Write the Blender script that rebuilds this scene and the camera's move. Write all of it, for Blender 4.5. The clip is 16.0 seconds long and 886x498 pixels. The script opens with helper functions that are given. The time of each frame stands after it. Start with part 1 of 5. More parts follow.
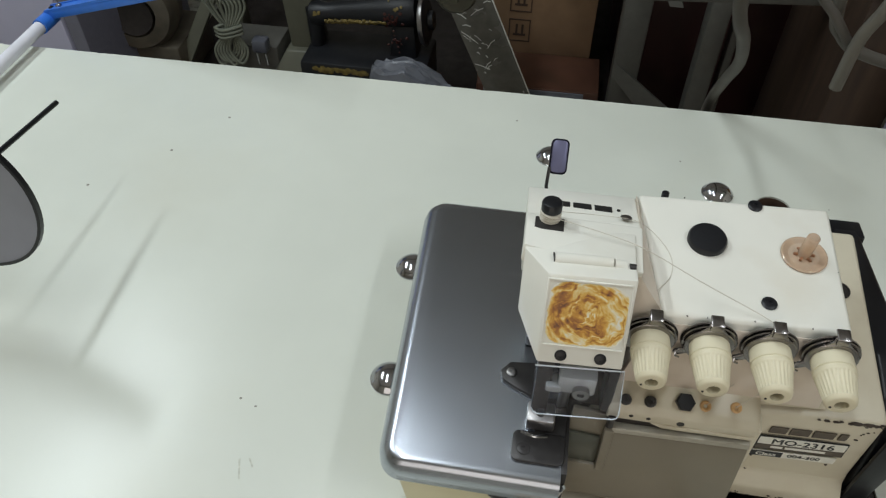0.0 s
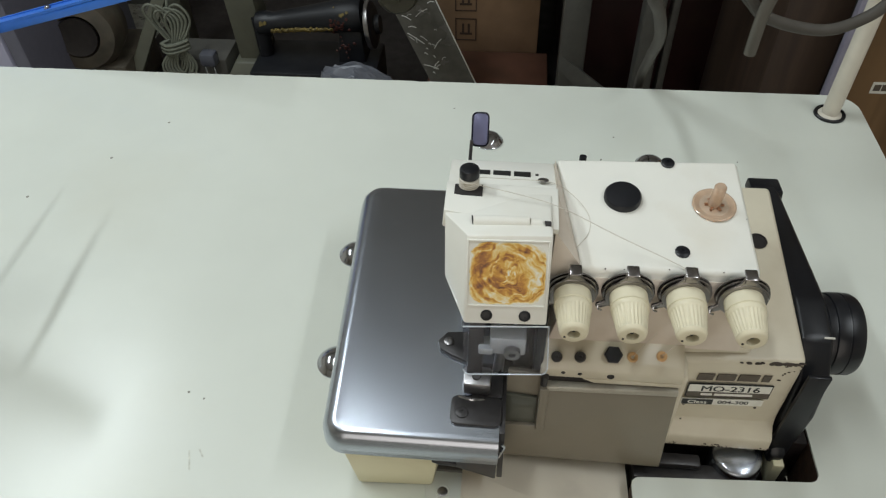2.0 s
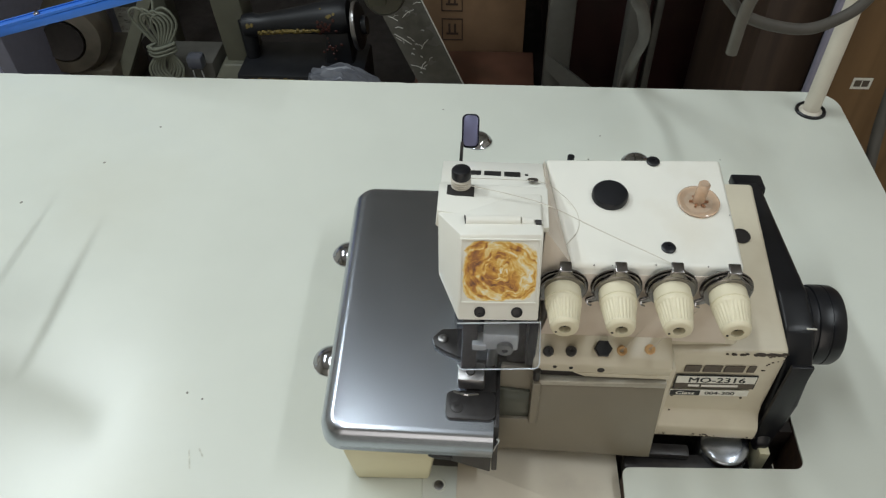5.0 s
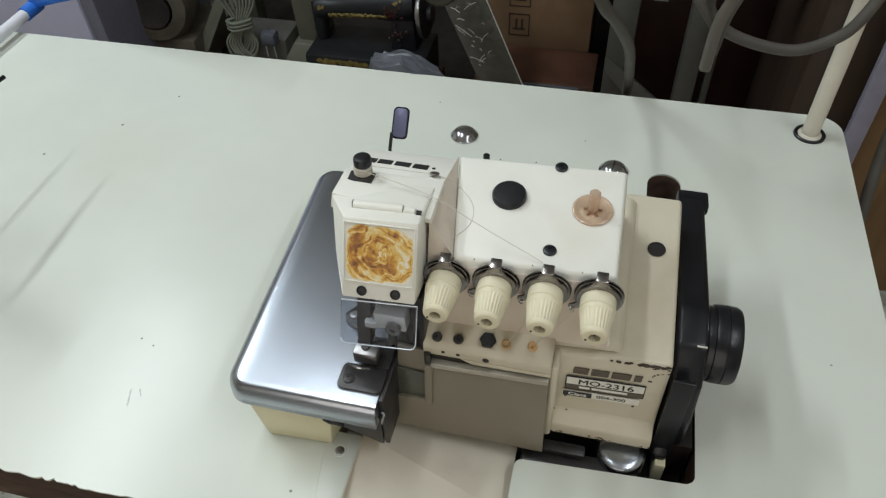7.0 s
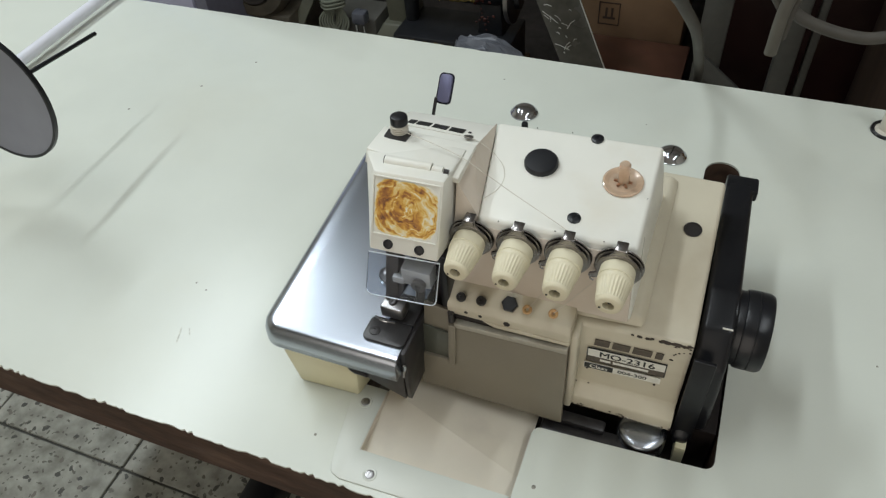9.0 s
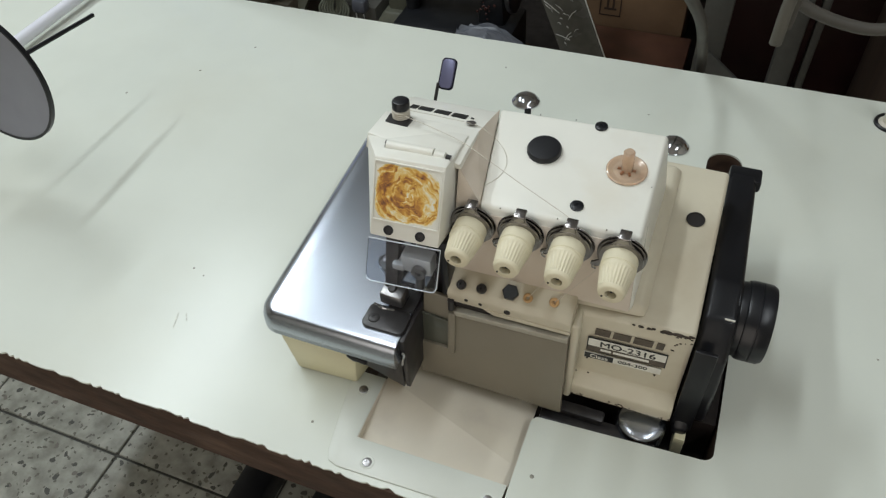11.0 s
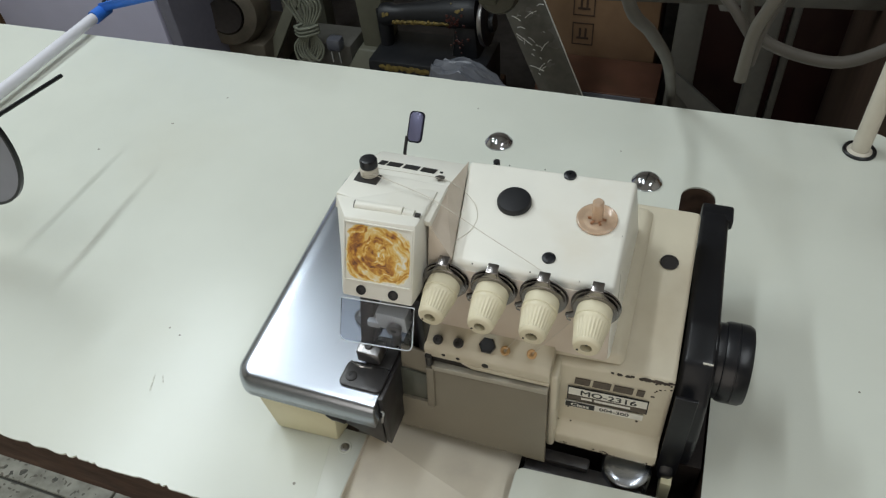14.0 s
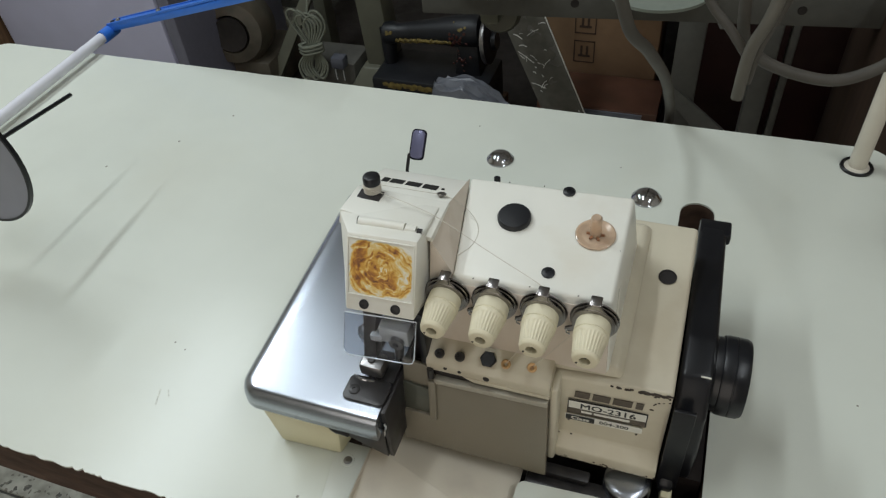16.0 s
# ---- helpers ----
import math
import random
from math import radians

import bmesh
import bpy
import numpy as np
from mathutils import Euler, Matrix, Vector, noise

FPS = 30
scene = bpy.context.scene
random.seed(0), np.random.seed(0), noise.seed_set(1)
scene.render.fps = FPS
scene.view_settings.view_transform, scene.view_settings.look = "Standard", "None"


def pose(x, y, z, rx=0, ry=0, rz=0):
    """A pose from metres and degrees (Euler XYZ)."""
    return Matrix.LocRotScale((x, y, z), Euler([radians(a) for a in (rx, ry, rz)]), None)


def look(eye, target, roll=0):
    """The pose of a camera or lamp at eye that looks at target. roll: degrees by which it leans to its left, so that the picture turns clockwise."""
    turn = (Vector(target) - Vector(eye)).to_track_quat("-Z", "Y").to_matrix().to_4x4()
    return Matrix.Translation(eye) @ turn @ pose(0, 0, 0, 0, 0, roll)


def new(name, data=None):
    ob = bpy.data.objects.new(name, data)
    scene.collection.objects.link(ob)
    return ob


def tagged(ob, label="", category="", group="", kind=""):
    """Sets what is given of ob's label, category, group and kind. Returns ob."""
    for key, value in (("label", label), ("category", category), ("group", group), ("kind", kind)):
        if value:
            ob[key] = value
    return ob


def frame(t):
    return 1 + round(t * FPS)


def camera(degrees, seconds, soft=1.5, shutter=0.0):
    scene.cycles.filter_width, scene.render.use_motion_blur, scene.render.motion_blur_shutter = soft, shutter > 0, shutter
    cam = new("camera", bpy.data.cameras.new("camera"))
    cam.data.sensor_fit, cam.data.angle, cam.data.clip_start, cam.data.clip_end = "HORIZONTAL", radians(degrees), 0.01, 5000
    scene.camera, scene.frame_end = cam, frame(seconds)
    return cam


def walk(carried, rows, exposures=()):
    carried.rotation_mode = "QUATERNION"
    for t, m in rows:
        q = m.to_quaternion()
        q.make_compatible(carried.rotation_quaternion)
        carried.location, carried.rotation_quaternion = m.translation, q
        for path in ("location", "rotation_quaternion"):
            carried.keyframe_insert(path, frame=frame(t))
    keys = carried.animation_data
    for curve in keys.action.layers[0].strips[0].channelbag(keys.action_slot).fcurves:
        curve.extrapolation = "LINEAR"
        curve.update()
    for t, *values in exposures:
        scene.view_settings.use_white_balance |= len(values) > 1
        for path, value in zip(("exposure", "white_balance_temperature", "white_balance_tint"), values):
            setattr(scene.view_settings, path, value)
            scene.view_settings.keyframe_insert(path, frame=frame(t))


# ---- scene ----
cam = camera(62.6, 16.0, soft=1.25)
PATH = [
    (0, (-0.073, -0.206, 1.246), (-0.306, 1.149, -0.207), -0.1),
    (0.5, (-0.078, -0.211, 1.24), (-0.277, 1.151, -0.211), -0.7),
    (1, (-0.064, -0.22, 1.244), (-0.228, 1.179, -0.175), -0.4),
    (1.5, (-0.052, -0.227, 1.241), (-0.222, 1.151, -0.198), -1.5),
    (2, (-0.042, -0.227, 1.239), (-0.201, 1.153, -0.199), -1.7),
    (2.5, (-0.039, -0.223, 1.241), (-0.183, 1.165, -0.192), -2.2),
    (3, (-0.043, -0.22, 1.239), (-0.152, 1.163, -0.202), -0.9),
    (3.5, (-0.047, -0.226, 1.244), (-0.188, 1.151, -0.199), -1.7),
    (6, (-0.033, -0.236, 1.251), (-0.154, 1.147, -0.189), -1.6),
    (6.5, (0.005, -0.229, 1.257), (-0.144, 1.135, -0.198), -1.5),
    (7, (0.082, -0.24, 1.264), (-0.278, 1.088, -0.188), -2.7),
    (7.5, (0.123, -0.259, 1.264), (-0.312, 1.084, -0.152), -3.6),
    (8, (0.135, -0.265, 1.269), (-0.435, 1.046, -0.129), -6.5),
    (8.5, (0.131, -0.256, 1.26), (-0.452, 0.989, -0.192), -6.5),
    (8.7, (0.127, -0.253, 1.258), (-0.455, 0.991, -0.196), -5.9),
    (10.8, (0.122, -0.248, 1.253), (-0.441, 0.976, -0.226), -4.9),
    (11, (0.122, -0.251, 1.251), (-0.441, 0.979, -0.223), -4.6),
    (11.5, (0.122, -0.252, 1.253), (-0.429, 0.986, -0.218), -4.0),
    (12, (0.119, -0.241, 1.255), (-0.44, 1.025, -0.189), -4.9),
    (12.5, (0.116, -0.247, 1.26), (-0.457, 1.026, -0.173), -5.4),
    (13, (0.123, -0.245, 1.265), (-0.428, 1.065, -0.142), -5.4),
    (13.5, (0.124, -0.239, 1.265), (-0.433, 1.064, -0.146), -6.1),
    (14, (0.126, -0.232, 1.262), (-0.419, 1.059, -0.165), -5.9),
    (14.5, (0.131, -0.23, 1.262), (-0.401, 1.07, -0.161), -5.8),
    (15, (0.132, -0.236, 1.27), (-0.433, 1.086, -0.121), -6.1),
    (15.5, (0.129, -0.239, 1.268), (-0.44, 1.08, -0.124), -6.1),
    (16, (0.13, -0.238, 1.268), (-0.432, 1.08, -0.127), -6.1),
]
walk(cam, [(t, look(eye, target, roll)) for t, eye, target, roll in PATH],
     exposures=[(0.0, -0.10), (1.5, -0.02), (3.5, 0.0), (11.0, -0.02), (12.5, -0.07), (14.0, -0.08), (15.0, -0.16), (16.0, -0.20)])

# ---- light ----
world = bpy.data.worlds.new("room_air")
scene.world = world
world.use_nodes = True
world.node_tree.nodes["Background"].inputs[0].default_value = (0.62, 0.66, 0.72, 1)
world.node_tree.nodes["Background"].inputs[1].default_value = 0.08


def area_lamp(name, at, target, sx, sy, watts, colour):
    data = bpy.data.lights.new(name, "AREA")
    data.shape, data.size, data.size_y = "RECTANGLE", sx, sy
    data.energy, data.color = watts, colour
    ob = new(name, data)
    ob.matrix_world = look(at, target)
    return ob


LAMPS = [  # place, width, length, watts
    ((-1.42, 0.70, 2.52), 0.10, 1.2, 23.5, (0.87, 0.965, 1.0)),
    ((-0.55, 0.12, 2.52), 0.10, 1.2, 10.5, (0.885, 0.96, 1.0)),
    ((0.95, -0.35, 2.52), 0.10, 1.2, 10.3, (0.89, 0.955, 1.0)),
]
for at, sx, sy, watts, tint in LAMPS:
    area_lamp("tube_light", at, (at[0], at[1] + 0.001, 0), sx, sy, watts, tint)
# unseen fill light added behind the camera to brighten the front faces
area_lamp("front_fill_light", (-0.1, -1.98, 1.15), (-0.1, 0.0, 1.0), 1.5, 1.9, 12.5, (1.0, 0.91, 0.80))


# ---- mesh helpers ----
def box(bm, x0, x1, y0, y1, z0, z1, bevel=0.0, seg=2):
    vs = [bm.verts.new((x, y, z)) for x in (x0, x1) for y in (y0, y1) for z in (z0, z1)]
    fs = [bm.faces.new([vs[i] for i in q]) for q in
          ((0, 1, 3, 2), (4, 6, 7, 5), (0, 4, 5, 1), (2, 3, 7, 6), (0, 2, 6, 4), (1, 5, 7, 3))]
    if bevel:
        es = list({e for f in fs for e in f.edges})
        bmesh.ops.bevel(bm, geom=es, offset=bevel, segments=seg, profile=0.5, affect="EDGES", clamp_overlap=True)
    return bm


def hexa(bm, low, high, bevel=0.0, seg=2):
    """A solid between two loops of corners, in the same order."""
    a = [bm.verts.new(p) for p in low]
    b = [bm.verts.new(p) for p in high]
    n = len(a)
    fs = [bm.faces.new(a[::-1]), bm.faces.new(b)]
    fs += [bm.faces.new((a[i], a[(i + 1) % n], b[(i + 1) % n], b[i])) for i in range(n)]
    bmesh.ops.recalc_face_normals(bm, faces=fs)
    if bevel:
        es = list({e for f in fs for e in f.edges})
        bmesh.ops.bevel(bm, geom=es, offset=bevel, segments=seg, profile=0.5, affect="EDGES", clamp_overlap=True)
    return bm


def prism(bm, pts, axis, a, b, bevel=0.0, seg=2):
    """A polygon of two coordinates pushed along an axis from a to b."""
    def put(p, h):
        return {"x": (h, p[0], p[1]), "y": (p[0], h, p[1]), "z": (p[0], p[1], h)}[axis]
    return hexa(bm, [put(p, a) for p in pts], [put(p, b) for p in pts], bevel, seg)


def basis(direction):
    d = Vector(direction).normalized()
    u = d.cross(Vector((0, 0, 1)))
    if u.length < 1e-3:
        u = Vector((1, 0, 0))
    u.normalize()
    return d, u, d.cross(u)


def lathe(bm, at, direction, profile, seg=24, closed=True):
    """Rings of (distance along, radius) round a line."""
    at = Vector(at)
    d, u, w = basis(direction)
    rings = []
    for s, r in profile:
        if r < 1e-6:
            rings.append([bm.verts.new(at + d * s)])
        else:
            rings.append([bm.verts.new(at + d * s + (u * math.cos(2 * math.pi * i / seg) + w * math.sin(2 * math.pi * i / seg)) * r) for i in range(seg)])
    for p, q in zip(rings, rings[1:]):
        for i in range(seg):
            j = (i + 1) % seg
            if len(p) == 1 and len(q) == 1:
                continue
            if len(p) == 1:
                bm.faces.new((p[0], q[j], q[i]))
            elif len(q) == 1:
                bm.faces.new((p[i], p[j], q[0]))
            else:
                bm.faces.new((p[i], p[j], q[j], q[i]))
    if closed:
        if len(rings[0]) > 1:
            bm.faces.new(rings[0][::-1])
        if len(rings[-1]) > 1:
            bm.faces.new(rings[-1])
    bmesh.ops.recalc_face_normals(bm, faces=bm.faces)
    return bm


def fluted(bm, at, direction, profile, flutes, depth, first, last):
    """As lathe, with grooves cut into the rings first to last."""
    n0 = len(bm.verts)
    seg = flutes * 4
    lathe(bm, at, direction, profile, seg)
    bm.verts.ensure_lookup_table()
    at, (d, u, w) = Vector(at), basis(direction)
    k = n0
    for i, (s, r) in enumerate(profile):
        if r < 1e-6:
            k += 1
            continue
        for j in range(seg):
            if first <= i <= last and j % 4 in (2, 3):
                v = bm.verts[k + j]
                c = at + d * s
                v.co = c + (v.co - c) * (1 - depth / r)
        k += seg
    return bm


class Plane:
    """A flat face to lay details on: origin, two directions, and the way out."""
    def __init__(self, o, u, v):
        self.o, self.u = Vector(o), Vector(u).normalized()
        self.n = self.u.cross(Vector(v)).normalized()
        self.v = self.n.cross(self.u)

    def at(self, a, b, h=0.0):
        return self.o + self.u * a + self.v * b + self.n * h

    def poly(self, bm, pts, h0, h1, bevel=0.0):
        return hexa(bm, [self.at(a, b, h0) for a, b in pts], [self.at(a, b, h1) for a, b in pts], bevel)

    def rect(self, bm, a0, a1, b0, b1, h0, h1, bevel=0.0):
        return self.poly(bm, [(a0, b0), (a1, b0), (a1, b1), (a0, b1)], h0, h1, bevel)


def screw(bm, at, n, r, h=0.0012):
    """A pan head with a slot left open between two halves of its crown."""
    lathe(bm, at, n, [(-0.0004, r), (h * 0.6, r), (h, r * 0.8), (h, r * 0.30), (h * 0.55, r * 0.28), (h * 0.55, 0)], 18)
    return bm


def lettering(name, text, plane, a, b, size, h, material, parent, stretch=1.0):
    cu = bpy.data.curves.new(name, "FONT")
    cu.body, cu.size, cu.extrude, cu.resolution_u, cu.offset = text, size, 0.00008, 3, 0.0
    tmp = new(name, cu)
    bpy.context.view_layer.update()
    me = bpy.data.meshes.new_from_object(tmp.evaluated_get(bpy.context.evaluated_depsgraph_get()))
    bpy.data.objects.remove(tmp)
    m = Matrix((plane.u, plane.v, plane.n)).transposed().to_4x4()
    me.transform(Matrix.Translation(plane.at(a, b, h)) @ m @ Matrix.Diagonal((stretch, 1, 1, 1)))
    bm = B()
    bm.from_mesh(me)
    me.transform(Matrix.Translation(plane.u * size * 0.045 + plane.n * 0.00003))  # a second stroke thickens the letters
    bm.from_mesh(me)
    bpy.data.meshes.remove(me)
    return part(name, bm, material, parent, "", 0)


def rod(bm, a, b, r, r2=None, seg=16):
    a, b = Vector(a), Vector(b)
    return lathe(bm, a, b - a, [(0, r), ((b - a).length, r if r2 is None else r2)], seg)


def smooth_line(pts, steps=8):
    """Catmull-Rom through the points."""
    pts = [Vector(p) for p in pts]
    ext = [2 * pts[0] - pts[1]] + pts + [2 * pts[-1] - pts[-2]]
    out = []
    for i in range(1, len(ext) - 2):
        p0, p1, p2, p3 = ext[i - 1:i + 3]
        for k in range(steps):
            t = k / steps
            out.append(0.5 * ((2 * p1) + (p2 - p0) * t + (2 * p0 - 5 * p1 + 4 * p2 - p3) * t * t + (3 * p1 - p0 - 3 * p2 + p3) * t ** 3))
    return out + [pts[-1]]


def tube(bm, pts, r, seg=8, steps=8):
    line = smooth_line(pts, steps) if steps else [Vector(p) for p in pts]
    rings, u = [], None
    for i, p in enumerate(line):
        d = (line[min(i + 1, len(line) - 1)] - line[max(i - 1, 0)]).normalized()
        if u is None:
            u = basis(d)[1]
        u = (u - d * u.dot(d)).normalized()
        w = d.cross(u)
        rings.append([bm.verts.new(p + (u * math.cos(2 * math.pi * k / seg) + w * math.sin(2 * math.pi * k / seg)) * r) for k in range(seg)])
    for p, q in zip(rings, rings[1:]):
        for k in range(seg):
            j = (k + 1) % seg
            bm.faces.new((p[k], p[j], q[j], q[k]))
    bm.faces.new(rings[0][::-1])
    bm.faces.new(rings[-1])
    bmesh.ops.recalc_face_normals(bm, faces=bm.faces)
    return bm


def strip(bm, pts, width, thick, up=(0, 0, 1)):
    """A flat bar along points."""
    up = Vector(up)
    rings = []
    pts = [Vector(p) for p in pts]
    for i, p in enumerate(pts):
        d = (pts[min(i + 1, len(pts) - 1)] - pts[max(i - 1, 0)]).normalized()
        s = d.cross(up).normalized() * width / 2
        n = s.cross(d).normalized() * thick / 2
        rings.append([bm.verts.new(p + a * s + b * n) for a, b in ((-1, -1), (1, -1), (1, 1), (-1, 1))])
    for p, q in zip(rings, rings[1:]):
        for k in range(4):
            bm.faces.new((p[k], p[(k + 1) % 4], q[(k + 1) % 4], q[k]))
    bm.faces.new(rings[0][::-1])
    bm.faces.new(rings[-1])
    bmesh.ops.recalc_face_normals(bm, faces=bm.faces)
    return bm


def rounded(x0, x1, y0, y1, r, n=5):
    out = []
    for cx, cy, a in ((x1 - r, y1 - r, 0), (x0 + r, y1 - r, 90), (x0 + r, y0 + r, 180), (x1 - r, y0 + r, 270)):
        for k in range(n + 1):
            t = radians(a + 90 * k / n)
            out.append((cx + r * math.cos(t), cy + r * math.sin(t)))
    return out


def settle(ob, bm, material, smooth=35):
    me = bpy.data.meshes.new(ob.name)
    bm.to_mesh(me)
    bm.free()
    if smooth:
        for p in me.polygons:
            p.use_smooth = True
        me.set_sharp_from_angle(angle=radians(smooth))
    for m in (material if isinstance(material, (list, tuple)) else [material]):
        me.materials.append(m)
    return me


def part(name, bm, material, parent, label="", smooth=35):
    """One mesh under a thing or a part; its vertices are given in the place's metres."""
    ob = new(name)
    me = settle(ob, bm, material, smooth)
    bpy.data.objects.remove(ob)
    ob = new(name, me)
    if parent:
        ob.parent = parent
        base = Matrix.Translation(parent.location) if parent.type == "EMPTY" else Matrix.Identity(4)
        ob.matrix_parent_inverse = base.inverted()
    return tagged(ob, label)


def thing(name, at, label, category, group="", kind=""):
    ob = new(name)
    ob.empty_display_size = 0.05
    ob.location = at
    return tagged(ob, label, category, group, kind)


def solid(name, bm, material, label, category="", group="", kind="", smooth=35):
    return tagged(part(name, bm, material, None, label, smooth), "", category, group, kind)


def B():
    return bmesh.new()


# ---- materials ----
def mat(name, base, rough=0.5, metal=0.0, var=0.06, scale=60.0, bump=0.0, bump_scale=400.0, stain=None, stain_amount=0.0, stain_scale=9.0,
        coat=0.0, spec=0.5, rough_var=0.08, stretch=(1, 1, 1), transmission=0.0, alpha=1.0, per_piece=0.0, ior=1.45):
    m = bpy.data.materials.new(name)
    m.use_nodes = True
    nt = m.node_tree
    n, l = nt.nodes, nt.links
    b = n["Principled BSDF"]
    b.inputs["Roughness"].default_value = rough
    b.inputs["Metallic"].default_value = metal
    b.inputs["Specular IOR Level"].default_value = spec
    b.inputs["Coat Weight"].default_value = coat
    b.inputs["Transmission Weight"].default_value = transmission
    b.inputs["Alpha"].default_value = alpha
    b.inputs["IOR"].default_value = ior
    tc = n.new("ShaderNodeTexCoord")
    mp = n.new("ShaderNodeMapping")
    mp.inputs["Scale"].default_value = stretch
    l.new(tc.outputs["Object"], mp.inputs["Vector"])

    def noise_node(sc, det=4.0):
        t = n.new("ShaderNodeTexNoise")
        t.inputs["Scale"].default_value = sc
        t.inputs["Detail"].default_value = det
        l.new(mp.outputs[0], t.inputs["Vector"])
        return t.outputs["Fac"]

    def ramp(src, lo, hi, a, c):
        r = n.new("ShaderNodeMapRange")
        r.inputs["From Min"].default_value, r.inputs["From Max"].default_value = lo, hi
        r.inputs["To Min"].default_value, r.inputs["To Max"].default_value = a, c
        l.new(src, r.inputs["Value"])
        return r.outputs["Result"]

    def mix(fac, a, c, mode="MIX"):
        x = n.new("ShaderNodeMix")
        x.data_type, x.blend_type = "RGBA", mode
        for sock, v in ((x.inputs[0], fac), (x.inputs[6], a), (x.inputs[7], c)):
            if isinstance(v, (int, float)):
                sock.default_value = v
            elif isinstance(v, tuple):
                sock.default_value = (*v[:3], 1)
            else:
                l.new(v, sock)
        return x.outputs[2]

    lo = tuple(max(0, c * (1 - var)) for c in base)
    hi = tuple(min(1, c * (1 + var)) for c in base)
    col = mix(ramp(noise_node(scale), 0.3, 0.7, 0, 1), lo, hi)
    col = mix(ramp(noise_node(scale / 9, 3), 0.35, 0.65, 0, 0.5), col, tuple(c * (1 - var) for c in base))
    if stain:
        col = mix(ramp(noise_node(stain_scale, 6), 0.52, 0.72, 0, stain_amount), col, stain)
    if per_piece:
        oi = n.new("ShaderNodeObjectInfo")
        hv = n.new("ShaderNodeHueSaturation")
        l.new(ramp(oi.outputs["Random"], 0, 1, 1 - per_piece, 1 + per_piece), hv.inputs["Value"])
        l.new(col, hv.inputs["Color"])
        col = hv.outputs[0]
    l.new(col, b.inputs["Base Color"])
    if rough_var:
        l.new(ramp(noise_node(scale * 0.4), 0.3, 0.7, max(0, rough - rough_var), min(1, rough + rough_var)), b.inputs["Roughness"])
    if bump:
        bp = n.new("ShaderNodeBump")
        bp.inputs["Strength"].default_value = bump
        bp.inputs["Distance"].default_value = 0.001
        l.new(noise_node(bump_scale, 3), bp.inputs["Height"])
        l.new(bp.outputs[0], b.inputs["Normal"])
    m.diffuse_color = (*base[:3], 1)
    return m


LAMINATE = mat("cream_laminate", (0.655, 0.68, 0.61), 0.27, var=0.02, scale=14, rough_var=0, stain=(0.58, 0.56, 0.45), stain_amount=0.22, stain_scale=5)
BOARD = mat("dark_board_edge", (0.060, 0.032, 0.020), 0.75, var=0.35, scale=90, bump=0.5, bump_scale=220, stain=(0.16, 0.10, 0.07), stain_amount=0.5, stain_scale=40, stretch=(0.4, 1, 1))
WHITE = mat("white_enamel", (0.80, 0.79, 0.72), 0.33, var=0.025, scale=30, stain=(0.60, 0.50, 0.34), stain_amount=0.18, stain_scale=22, bump=0.05, bump_scale=300)
BEIGE = mat("beige_enamel", (0.60, 0.55, 0.43), 0.36, var=0.04, scale=30, stain=(0.36, 0.28, 0.18), stain_amount=0.25, stain_scale=24, bump=0.06, bump_scale=300)
CREAM = mat("yellowed_cream_enamel", (0.66, 0.62, 0.42), 0.4, var=0.04, scale=30, stain=(0.45, 0.38, 0.2), stain_amount=0.3, stain_scale=20)
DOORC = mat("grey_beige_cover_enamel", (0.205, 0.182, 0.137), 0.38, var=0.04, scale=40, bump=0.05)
CHROME = mat("chrome", (0.48, 0.49, 0.52), 0.13, metal=1.0, var=0.03)
DULL = mat("dull_steel", (0.32, 0.31, 0.31), 0.35, metal=1.0, var=0.15, scale=150)
DARKST = mat("oiled_dark_steel", (0.045, 0.042, 0.042), 0.38, metal=0.35, var=0.25, scale=120)
BLACK = mat("black_plastic", (0.007, 0.0075, 0.010), 0.36, var=0.2, scale=60, bump=0.05)
# black of the oily iron, also painted in as shade inside holes and slots
HOLE = mat("oily_black_iron_and_shade", (0.018, 0.014, 0.013), 0.5, var=0.4, scale=60, bump=0.3)
KNOB = mat("ivory_plastic", (0.74, 0.68, 0.50), 0.42, var=0.03, scale=60, stain=(0.45, 0.38, 0.25), stain_amount=0.2, stain_scale=60)
BLUE = mat("blue_paint", (0.03, 0.16, 0.62), 0.4, var=0.08, scale=60)
TUBE = mat("white_painted_tube", (0.72, 0.72, 0.78), 0.4, var=0.05, scale=40)
# grey taken darker to suit the dim light on the rear frame
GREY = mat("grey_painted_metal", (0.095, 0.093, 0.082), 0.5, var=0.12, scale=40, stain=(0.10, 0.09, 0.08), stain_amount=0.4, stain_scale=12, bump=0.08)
DISC = mat("grey_plastic_disc", (0.25, 0.26, 0.30), 0.45, var=0.05, scale=40)
LEVER = mat("blued_steel", (0.16, 0.16, 0.26), 0.35, metal=0.4, var=0.1)
GLASS = mat("clear_acrylic_guard", (0.70, 0.75, 0.83), 0.05, var=0.0, transmission=1.0, rough_var=0, ior=1.2)
AMBER = mat("amber_clear_plastic", (0.84, 0.64, 0.47), 0.12, var=0.12, scale=200, transmission=0.5, rough_var=0)
# back wall coloured dark for the dim background
PLASTER = mat("dimmed_dirty_plaster", (0.34, 0.31, 0.27), 0.9, var=0.1, scale=6, bump=0.2, stain=(0.2, 0.17, 0.14), stain_amount=0.5, stain_scale=2)
# unseen walls made paler than the back one to bounce light forward
BOUNCEWALL = mat("pale_bounce_plaster", (0.62, 0.58, 0.50), 0.9, var=0.08, scale=6, bump=0.2)
POLE = mat("cream_painted_pole", (0.66, 0.62, 0.53), 0.45, var=0.06, scale=40, stain=(0.4, 0.33, 0.24), stain_amount=0.4, stain_scale=20)
